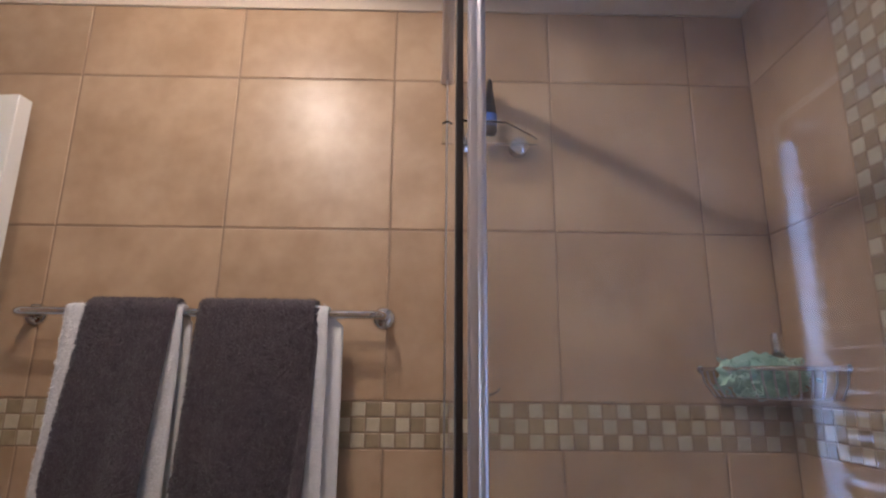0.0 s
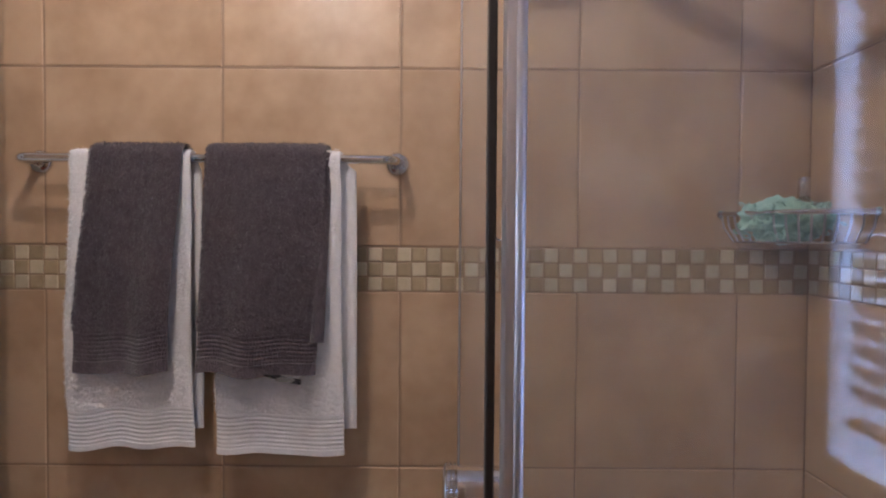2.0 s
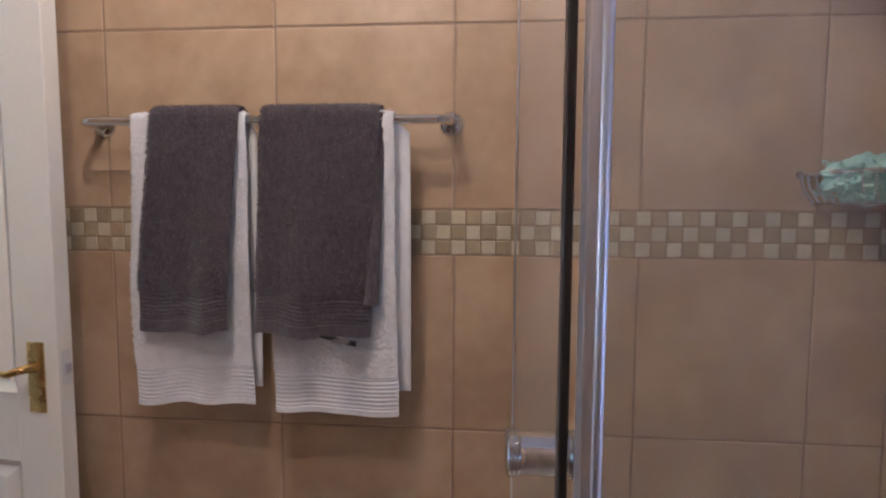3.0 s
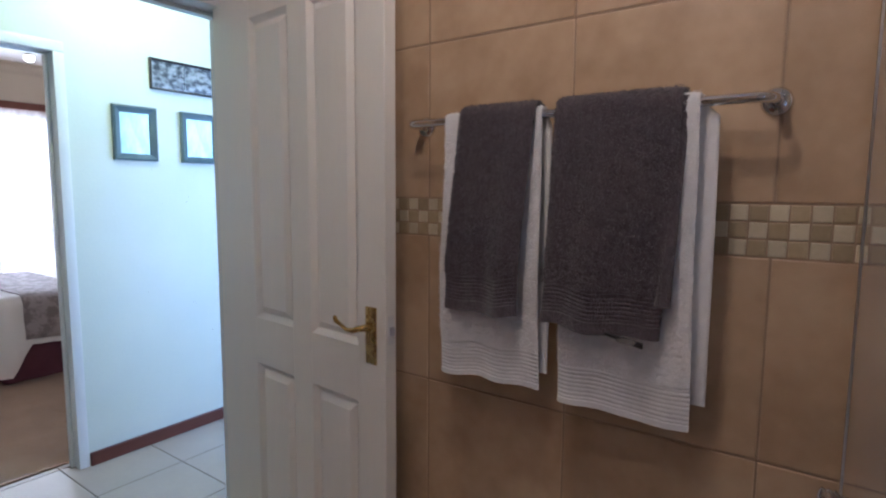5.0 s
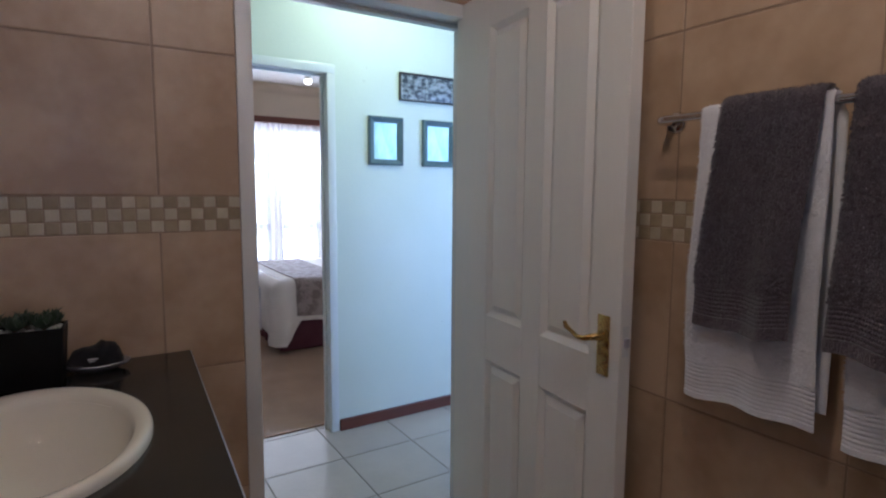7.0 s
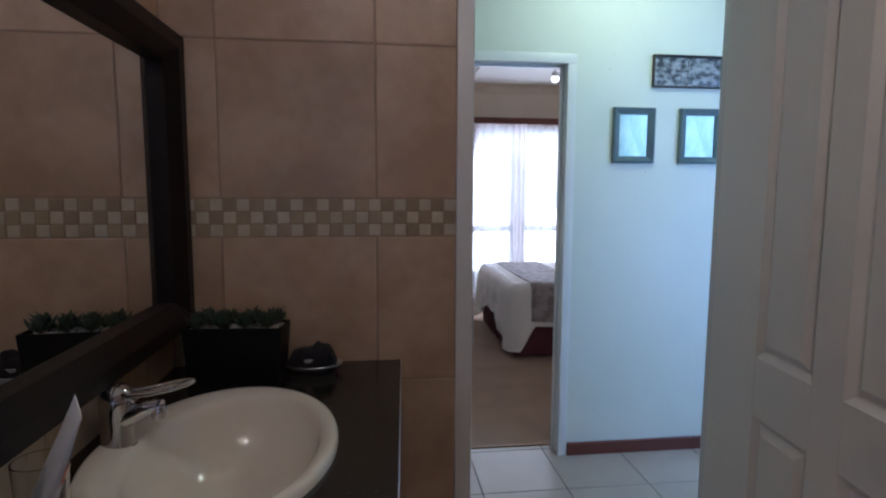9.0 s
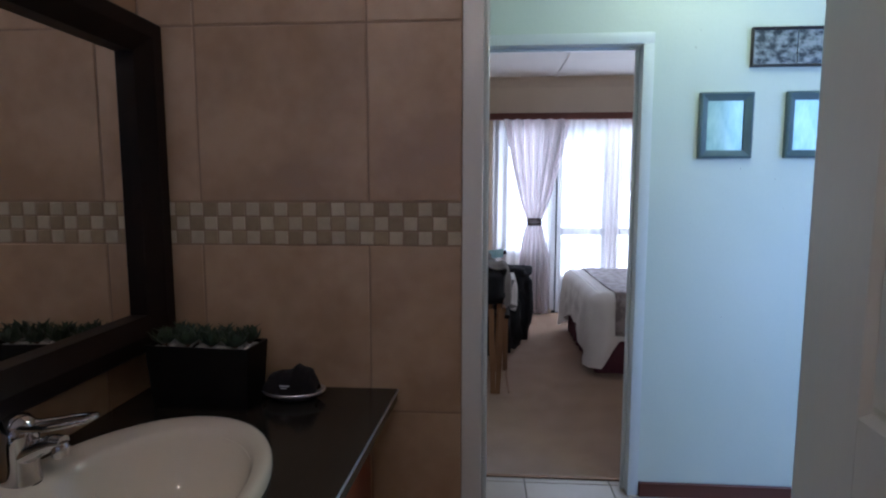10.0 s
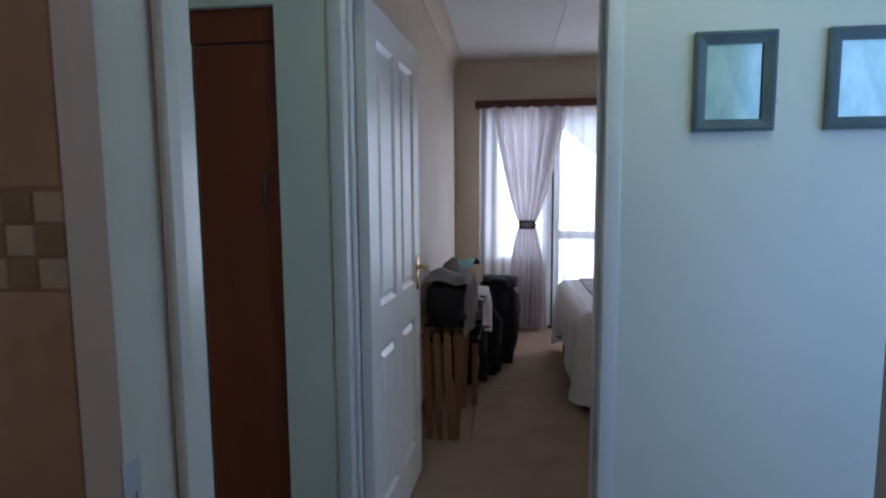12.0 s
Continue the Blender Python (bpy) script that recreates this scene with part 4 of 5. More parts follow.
cab = thing("vanity_cabinet", (cx, cy - 0.012, 0), "red-brown varnished vanity cabinet under the granite top", "cabinet")
ca, cb, cs, cn = CX0 - cx + 0.002, CX1 - cx - 0.02, SOUTH - cy + 0.014, CF - cy - 0.045
part("body", boxes(((ca, cs, 0.08), (ca + 0.018, cn, CZ - 0.031)), ((cb - 0.018, cs, 0.08), (cb, cn, CZ - 0.031)), ((ca + 0.018, cs, 0.08), (cb - 0.018, cn, 0.098)), ((ca + 0.018, cs, 0.098), (cb - 0.018, cs + 0.01, CZ - 0.031)), ((ca + 0.018, cn - 0.018, CZ - 0.09), (cb - 0.018, cn, CZ - 0.031))), RED_WOOD, cab)
part("plinth", boxes(((CX0 - cx + 0.002, SOUTH - cy + 0.05, 0.0), (CX1 - cx - 0.04, CF - cy - 0.09, 0.08))), RED_WOOD, cab)
nd = 3
dw = (CX1 - CX0 - 0.03) / nd
for i in range(nd):
    a = CX0 - cx + 0.004 + i * dw
    dd = part("cabinet_door", boxes(((a + 0.002, CF - cy - 0.044, 0.09), (a + dw - 0.002, CF - cy - 0.025, CZ - 0.045)), bevel=0.003), RED_WOOD, cab)
    bm = bmesh.new()
    hx = a + (dw - 0.05 if i % 2 == 0 else 0.05)
    tube(bm, [(hx, CF - cy - 0.026, 0.72), (hx, CF - cy - 0.004, 0.73), (hx, CF - cy - 0.004, 0.81), (hx, CF - cy - 0.026, 0.82)], 0.004, 8)
    part("pull_handle", bm, CHROME, dd, smooth=60)

basin = thing("wash_basin", (BX, BY, CZ), "oval cream porcelain wash basin set into the granite", "basin")
bm = bmesh.new()
prof = [(0.84, 0.84, 0, -0.004), (1.0, 1.0, 0, 0.0), (1.0, 1.0, 0, 0.010), (0.988, 0.984, 0, 0.017), (0.965, 0.955, 0, 0.020), (0.92, 0.88, 0.006, 0.018), (0.87, 0.80, 0.014, 0.014), (0.845, 0.765, 0.017, 0.009), (0.825, 0.745, 0.018, -0.004), (0.78, 0.70, 0.019, -0.034), (0.70, 0.62, 0.020, -0.072), (0.57, 0.50, 0.020, -0.107), (0.40, 0.35, 0.020, -0.128), (0.20, 0.18, 0.020, -0.137), (0.055, 0.07, 0.020, -0.140)]
seg = 72
rings = []
for sx_, sy_, dy_, h in prof:
    rings.append([bm.verts.new((math.cos(2 * math.pi * k / seg) * BA * sx_, math.sin(2 * math.pi * k / seg) * BB * sy_ + dy_, h)) for k in range(seg)])
for a, b in zip(rings, rings[1:]):
    for k in range(seg):
        bm.faces.new((a[k], a[(k + 1) % seg], b[(k + 1) % seg], b[k]))
part("bowl", bm, PORCELAIN, basin, "cream porcelain bowl", smooth=50)
bm = bmesh.new()
lathe(bm, [(0.022, -0.139), (0.023, -0.1365), (0.018, -0.1355), (0.012, -0.138)], (0, 0.020, 0), 20)
part("waste", bm, CHROME, basin, "chrome waste ring", smooth=40)

tap = thing("basin_mixer_tap", (-1.208, -1.540, CZ + 0.008), "chrome single-lever basin mixer tap with a loop handle", "tap", turn=-3)
bm = bmesh.new()
lathe(bm, [(0.031, 0), (0.031, 0.004), (0.028, 0.006)], (0, 0, 0), 28)
part("base_ring", bm, BLACK_SEAL, tap, "dark base ring", smooth=40)
bm = bmesh.new()
lathe(bm, [(0.0300, 0.006), (0.0290, 0.012), (0.0265, 0.040), (0.0270, 0.060), (0.0290, 0.076), (0.0290, 0.090), (0.0260, 0.104), (0.0180, 0.114), (0.006, 0.118)], (0, 0, 0), 32)
part("body", bm, CHROME, tap, smooth=60)
bm = bmesh.new()
tube(bm, [(0, 0.008, 0.052), (0, 0.030, 0.062), (0, 0.050, 0.071), (0, 0.068, 0.076), (0, 0.080, 0.076)], [0.023, 0.019, 0.0165, 0.0145, 0.012], 16, flat=0.85)
spout = part("spout", bm, CHROME, tap, smooth=60)
bm = bmesh.new()
lathe(bm, [(0.0115, 0), (0.0130, 0.003), (0.0130, 0.020), (0.011, 0.023)], (0, 0.074, 0.053), 20)
part("aerator", bm, CHROME, spout, smooth=40)
bm = bmesh.new()
tube(bm, [(-0.010, -0.006, 0.104), (-0.015, 0.030, 0.100), (-0.020, 0.066, 0.105), (-0.019, 0.104, 0.113), (-0.011, 0.130, 0.119), (0.0, 0.136, 0.121), (0.011, 0.130, 0.119), (0.019, 0.104, 0.113), (0.020, 0.066, 0.105), (0.015, 0.030, 0.100), (0.010, -0.006, 0.104), (0.0, -0.012, 0.104)], 0.0062, 10, closed=True, flat=0.8)
part("loop_lever", bm, CHROME, tap, "open loop lever", smooth=60)

pl = thing("succulent_planter", (-1.585, -1.416, CZ), "black rectangular pot with small green succulents and white pebbles", "planter", turn=-4)
bm = bmesh.new()
w0, w1, d0, d1, ph = 0.110, 0.120, 0.042, 0.048, 0.140
lo = [bm.verts.new((x * d0, y * w0, 0)) for x, y in ((-1, -1), (1, -1), (1, 1), (-1, 1))]
hi = [bm.verts.new((x * d1, y * w1, ph)) for x, y in ((-1, -1), (1, -1), (1, 1), (-1, 1))]
ri = [bm.verts.new((x * (d1 - 0.006), y * (w1 - 0.006), ph)) for x, y in ((-1, -1), (1, -1), (1, 1), (-1, 1))]
rl = [bm.verts.new((x * (d1 - 0.008), y * (w1 - 0.008), ph - 0.014)) for x, y in ((-1, -1), (1, -1), (1, 1), (-1, 1))]
bm.faces.new(lo[::-1])
bm.faces.new(rl)
for a, b in ((lo, hi), (hi, ri), (ri, rl)):
    for k in range(4):
        bm.faces.new((a[k], a[(k + 1) % 4], b[(k + 1) % 4], b[k]))
part("pot", bm, BLACK_PLASTIC, pl, "black pot")
rnd = random.Random(21)
stone = bmesh.new()
bmesh.ops.create_icosphere(stone, subdivisions=1, radius=1.0)
stone_mesh = None
for i in range(90):
    r = rnd.uniform(0.006, 0.011)
    m = Matrix.Translation((rnd.uniform(-d1 + 0.014, d1 - 0.014), rnd.uniform(-w1 + 0.014, w1 - 0.014), ph - 0.010 + rnd.uniform(0, 0.006))) @ pose(0, 0, 0, 0, 0, rnd.uniform(0, 180)) @ Matrix.Diagonal((r, r * rnd.uniform(0.7, 1.2), r * 0.6, 1))
    if stone_mesh is None:
        ob = part("pebble", stone, PEBBLE, pl, smooth=80)
        stone_mesh = ob.data
    else:
        ob = new("pebble", stone_mesh)
        ob.parent = pl
    ob.matrix_local = m


def rosette(plant, size, rnd):
    """Single leaves in three rings round the heart of the plant."""
    for ring, (cnt, lift, ln) in enumerate(((8, 0.55, 1.0), (7, 1.0, 1.0), (5, 1.6, 0.9))):
        for k in range(cnt):
            a = 2 * math.pi * (k + 0.5 * ring + rnd.uniform(-0.12, 0.12)) / cnt
            out = Vector((math.cos(a), math.sin(a), 0))
            L = size * ln * rnd.uniform(0.85, 1.1)
            pts = [out * (L * s * math.cos(lift * s + lift * 0.4)) + Vector((0, 0, L * s * math.sin(lift * 0.6 + 0.5 * s) + 0.004)) for s in (0, 0.25, 0.5, 0.75, 1)]
            bm = bmesh.new()
            tube(bm, pts, [size * 0.10, size * 0.17, size * 0.19, size * 0.12, size * 0.012], 5, flat=0.45)
            part("leaf", bm, LEAF, plant, smooth=60)


for i in range(8):
    rnd = random.Random(40 + i)
    y = -0.088 + (i // 2) * 0.056
    x = -0.020 if i % 2 else 0.022
    bm = bmesh.new()
    lathe(bm, [(0.004, 0.0), (0.009, 0.006), (0.007, 0.018), (0.001, 0.030)], (0, 0, 0), 8)
    plant = part("succulent", bm, LEAF_TIP, pl, "dark green succulent rosette with a reddish heart", smooth=60, loc=(x, y + (0.012 if i % 2 else 0), ph - 0.004))
    rosette(plant, 0.042 + rnd.uniform(-0.004, 0.006), rnd)

dish = thing("soap_dish", (-1.625, -1.235, CZ), "shallow oval dish on the granite holding a folded black cloth pouch", "dish")
bm = bmesh.new()
lathe(bm, [(0.035, 0), (0.045, 0.002), (0.068, 0.014), (0.074, 0.021), (0.072, 0.023), (0.050, 0.009), (0.01, 0.006)], (0, 0, 0), 32, "z", 0.68, 1.0)
part("bowl", bm, STEEL, dish, smooth=40)
pch = thing("cloth_pouch", (-1.625, -1.240, CZ + 0.008), "small crumpled black cloth pouch with a worn white tag", "pouch")
bm = bmesh.new()
HEIGHTS = [0.020, 0.048, 0.052, 0.055, 0.058, 0.072, 0.066, 0.058, 0.022]


def pouch(u, v):
    """Folded cloth: u runs along it, v round its section."""
    q = u * 8
    i = min(7, int(q))
    h = HEIGHTS[i] + (HEIGHTS[i + 1] - HEIGHTS[i]) * (q - i)
    a = v * 2 * math.pi
    ca, sa = math.cos(a), math.sin(a)
    wide = 0.031 * (0.55 + 0.45 * math.sin(math.pi * min(1, max(0, u))) ** 0.5)
    p = Vector((math.copysign(abs(ca) ** 0.6, ca) * wide, (u - 0.5) * 0.128, h * (0.5 + 0.5 * math.copysign(abs(sa) ** 0.7, sa))))
    return p + Vector((0.006, 0.004, 0.006 if sa > 0 else 0)) * noise.noise(p * 55)


grid_sheet(bm, 40, 28, pouch)
bmesh.ops.remove_doubles(bm, verts=bm.verts, dist=0.0002)
part("cloth", bm, DARK_CLOTH, pch, smooth=60)
tg = part("tag", boxes(((0.0, -0.012, 0.0), (0.001, 0.010, 0.0025)), ((0.0, -0.010, -0.005), (0.001, 0.004, -0.003))), WHITE_PLASTIC, pch)
tg.location = (0.032, -0.004, 0.030)

gl = thing("tooth_glass", (-0.955, -1.527, CZ), "clear drinking glass holding a toothpaste tube on the vanity", "glass")
bm = bmesh.new()
lathe(bm, [(0.027, 0), (0.029, 0.003), (0.034, 0.11), (0.032, 0.11), (0.0265, 0.008), (0.004, 0.007)], (0, 0, 0), 28)
g = part("glass_body", bm, GLASS, gl, smooth=40)
tp = thing("toothpaste_tube", (-0.955, -1.545, CZ + 0.014), "white toothpaste tube with red and blue print standing in the glass", "toothpaste")
bm = bmesh.new()
for_profile = [(0.010, 0.010, 0.0), (0.010, 0.010, 0.022), (0.017, 0.016, 0.026), (0.022, 0.013, 0.08), (0.025, 0.006, 0.140), (0.026, 0.001, 0.165)]
rings = [[bm.verts.new((math.cos(2 * math.pi * k / 20) * a, math.sin(2 * math.pi * k / 20) * b, h)) for k in range(20)] for a, b, h in for_profile]
for a, b in zip(rings, rings[1:]):
    for k in range(20):
        bm.faces.new((a[k], a[(k + 1) % 20], b[(k + 1) % 20], b[k]))
bm.faces.new(rings[0][::-1])
bm.faces.new(rings[-1])
part("tube", bm, WHITE_PLASTIC, tp, smooth=50)
for nm, mat, h0, h1 in (("red_band", RED_PLASTIC, 0.070, 0.100), ("blue_band", BLUE_PLASTIC, 0.104, 0.140)):
    bm = bmesh.new()
    rr = []
    for h in (h0, (h0 + h1) / 2, h1):
        for (a0, b0, z0), (a1, b1, z1) in zip(for_profile, for_profile[1:]):
            if z0 <= h <= z1:
                u = (h - z0) / (z1 - z0)
                rr.append((a0 + (a1 - a0) * u + 0.0004, b0 + (b1 - b0) * u + 0.0004, h))
                break
    rings = [[bm.verts.new((math.cos(math.pi * (k / 10 * 0.7 + 0.15)) * a, math.sin(math.pi * (k / 10 * 0.7 + 0.15)) * b, h)) for k in range(11)] for a, b, h in rr]
    for a, b in zip(rings, rings[1:]):
        for k in range(10):
            bm.faces.new((a[k], a[k + 1], b[k + 1], b[k]))
    part(nm, bm, mat, tp)
tp.matrix_world = Matrix.Translation((-0.955, -1.541, CZ + 0.014)) @ pose(0, 0, 0, -24, 8, 0) @ pose(0, 0, 0, 0, 0, 35) @ Matrix.Diagonal((1, 1, 1.2, 1))

# ---- bedroom ----
bed = thing("bed", (-5.27, 1.02, 0), "made bed with white linen and a burgundy valance", "bed")
HX, HY = 0.68, 0.95
part("base", boxes(((-HX + 0.03, -HY + 0.03, 0.05), (HX - 0.03, HY, 0.34)), bevel=0.02, seg=2), VALANCE, bed)
bm = bmesh.new()
per = []
for (ax, ay), (bx_, by_) in (((-HX, HY), (-HX, -HY)), ((-HX, -HY), (HX, -HY)), ((HX, -HY), (HX, HY))):
    n = 60
    for i in range(n):
        u = i / n
        per.append((ax + (bx_ - ax) * u, ay + (by_ - ay) * u))
m = len(per) - 1


def skirt(u, v, off=0.0):
    i = min(int(u * m), m)
    x, y = per[i]
    w = 0.010 * math.sin(i * 0.9) * v
    l = math.hypot(x, y)
    return Vector((x * (1 + (w + off) / l), y * (1 + (w + off) / l), 0.36 - 0.345 * v))


grid_sheet(bm, m, 6, lambda u, v: skirt(u, v), lambda u, v: skirt(u, v, -0.004))
part("valance", bm, VALANCE, bed, "burgundy valance", smooth=60)
part("mattress", boxes(((-HX, -HY, 0.34), (HX, HY, 0.56)), bevel=0.05, seg=4), WHITE_LINEN, bed, smooth=50)
hb = part("headboard", boxes(((-HX, HY, 0.0), (HX, HY + 0.05, 1.05)), bevel=0.012, seg=2), DARK_WOOD, bed)


LX2, LY2, RR = HX - 0.03, HY - 0.03, 0.06


def bed_top(x, y):
    return 0.615 + 0.012 * noise.noise((x * 2.2, y * 2.2, 1)) + 0.006 * noise.noise((x * 7, y * 7, 3))


def hang(x, y, nx, ny, d, s, thick):
    """The duvet a distance d beyond the edge point (x, y): round over the edge, then down in soft folds; s runs along the hem."""
    a = min(d / RR, math.pi / 2)
    drop = RR * (1 - math.cos(a)) + max(0, d - RR * math.pi / 2)
    soft = min(1, drop / 0.22)
    k = RR * math.sin(a) + 0.07 * drop + soft * (0.013 * math.sin(s * 19 + 0.6) + 0.008 * math.sin(s * 41) + 0.022 * noise.noise((s * 7, d * 9, 2))) + thick * math.sin(a)
    return Vector((x + nx * k, y + ny * k, bed_top(x, y) - drop + thick * math.cos(a)))


def duvet_at(x, y, thick):
    """A point on the duvet over the top and the long sides."""
    if abs(x) <= LX2:
        return Vector((x, y, bed_top(x, y) + thick))
    sg = math.copysign(1, x)
    return hang(sg * LX2, y, sg, 0, abs(x) - LX2, y if sg > 0 else y + 9, thick)


HEAD = 0.62
edge = [(LX2, HEAD - (HEAD + LY2) * i / 100, 1.0, 0.0) for i in range(101)]
edge += [(LX2, -LY2, 0.72, -0.72)]
edge += [(LX2 - 2 * LX2 * i / 60, -LY2, 0.0, -1.0) for i in range(61)]
edge += [(-LX2, -LY2, -0.72, -0.72)]
edge += [(-LX2, -LY2 + (HEAD + LY2) * i / 70, -1.0, 0.0) for i in range(71)]


def duvet_skirt(u, v, thick):
    x, y, nx, ny = edge[min(len(edge) - 1, int(round(u * (len(edge) - 1))))]
    reach = (LX2 - abs(x)) / 0.46 if ny < -0.9 else (y + LY2) / 0.14
    depth = 0.37 + 0.21 * max(0.0, 1 - reach)
    return hang(x, y, nx, ny, depth * v, y if abs(ny) < 0.7 else 3 + x, thick)


bm = bmesh.new()
grid_sheet(bm, 60, 60, lambda u, v: duvet_at(-LX2 + 2 * LX2 * u, -LY2 + (HEAD + LY2) * v, 0.014))
grid_sheet(bm, len(edge) - 1, 26, lambda u, v: duvet_skirt(u, v, 0.014), lambda u, v: duvet_skirt(u, v, -0.006))
bmesh.ops.remove_doubles(bm, verts=bm.verts, dist=0.0008)
duv = tagged(finish("duvet", bm, WHITE_LINEN, smooth=80, loc=bed.location), "white cotton duvet hanging over the bed with a pointed corner", "duvet")
bm = bmesh.new()
ru = lambda u, v: (-(LX2 + 0.33) + u * 2 * (LX2 + 0.33), -0.82 + v * 0.46)
grid_sheet(bm, 60, 14, lambda u, v: duvet_at(*ru(u, v), 0.024), lambda u, v: duvet_at(*ru(u, v), 0.017))
tagged(finish("bed_runner", bm, RUNNER, smooth=80, loc=bed.location), "taupe patterned bed runner laid across the white duvet", "bed runner")
for sx in (0.0,):
    bm = bmesh.new()
    bmesh.ops.create_icosphere(bm, subdivisions=4, radius=1.0)
    for v in bm.verts:
        c = v.co
        c.x = math.copysign(abs(c.x) ** 0.5, c.x) * 0.34
        c.y = math.copysign(abs(c.y) ** 0.6, c.y) * 0.20
        c.z *= 0.085
    tagged(finish("pillow", bm, WHITE_LINEN, smooth=80, loc=(bed.location.x + sx, bed.location.y + 0.70, 0.71)), "plump white pillow on the bed", "pillow")

# pelmet, glazed doors, curtains
pel = boxes(((-0.0, 0.0, 0.0), (0.10, 2.75, 0.07)), bevel=0.004)
tagged(finish("curtain_pelmet", pel, SKIRT_WOOD, loc=(BED_W, -0.72, 2.175)), "dark mahogany curtain pelmet board", "pelmet")
for i, (y0, y1, zb) in enumerate(BW):
    w = thing("window_bedroom" if zb > 0.3 else "glazed_door_bedroom", (BED_W - 0.08, (y0 + y1) / 2, zb), "white framed window of the bedroom" if zb > 0.3 else "white framed glazed garden door", "window")
    h, q = 2.12 - zb, (y1 - y0) / 2
    f = 0.045
    part("window_frame", boxes(((-0.025, -q, 0), (0.025, -q + f, h)), ((-0.025, q - f, 0), (0.025, q, h)), ((-0.025, -q + f, 0), (0.025, q - f, f)), ((-0.025, -q + f, h - f), (0.025, q - f, h)), bevel=0.004), DARK_WOOD if zb < 0.3 else FRAME_PAINT, w)
    if zb < 0.3:
        part("mid_rail", boxes(((-0.022, -q + f, 0.84), (0.022, q - f, 0.92)), bevel=0.004), DARK_WOOD, w)
    pn = part("pane", boxes(((-0.003, -q + f, f), (0.003, q - f, h - f))), GLASS, w)
    pn.visible_shadow = False
structure("window_mullions", [((BED_W - 0.12, -0.02, 0.0), (BED_W - 0.03, 0.06, 2.14)), ((BED_W - 0.12, 0.60, 0.0), (BED_W - 0.03, 0.68, 2.14)), ((BED_W - 0.12, 1.22, 0.0), (BED_W - 0.03, 1.30, 2.14)), ((BED_W - 0.12, -0.68, 0.62), (BED_W - 0.03, -0.62, 2.14)), ((BED_W - 0.12, 1.90, 0.62), (BED_W - 0.03, 1.96, 2.14)), ((BED_W - 0.13, -0.62, 0.62), (BED_W - 0.03, -0.02, 0.68)), ((BED_W - 0.13, 1.30, 0.62), (BED_W - 0.03, 1.90, 0.68)), ((BED_W - 0.12, 0.06, -0.02), (BED_W - 0.03, 1.22, 0.06))], DARK_WOOD)
gate = thing("security_gate", (BED_W - 0.20, 0.64, 0.0), "dark folding security gate outside the glazed doors", "gate")
for i in range(13):
    y = -0.56 + i * 0.093
    bm = boxes(((-0.008, y - 0.008, 0.02), (0.008, y + 0.008, 2.05)))
    part("bar", bm, IRON, gate)
    if i < 12:
        for zc in (0.76, 1.75, 0.2):
            bm = bmesh.new()
            tube(bm, [(0.009, y, zc), (0.009, y + 0.093, zc + 0.13)], 0.0065, 5)
            tube(bm, [(0.014, y, zc + 0.13), (0.014, y + 0.093, zc)], 0.0065, 5)
            part("lattice", bm, IRON, gate)


def sheer(y0, y1, z0, label, seed):
    ob = thing("sheer_curtain", (BED_W + 0.05, (y0 + y1) / 2, 2.18), label, "sheer curtain", "sheer curtains on the bedroom doors")
    w = y1 - y0
    bm = bmesh.new()
    rnd = random.Random(seed)
    f = [rnd.uniform(0, 6) for _ in range(4)]
    grid_sheet(bm, 110, 10, lambda u, v: Vector((0.014 * math.sin(u * w * 62 + f[0] + 0.6 * math.sin(v * 3 + f[1])) + 0.006 * math.sin(u * w * 31 + f[2]), (u - 0.5) * w, -(2.18 - z0) * v)))
    part("voile", bm, SHEER, ob, smooth=80)
    return ob


sheer(-0.68, 0.02, 0.05, "thin white voile curtain, lit from behind", 1)
sheer(0.04, 0.66, 0.03, "thin white voile curtain hanging before the glazed door", 2)
sheer(0.68, 1.96, 0.03, "wide thin white voile curtain, lit from behind", 3)


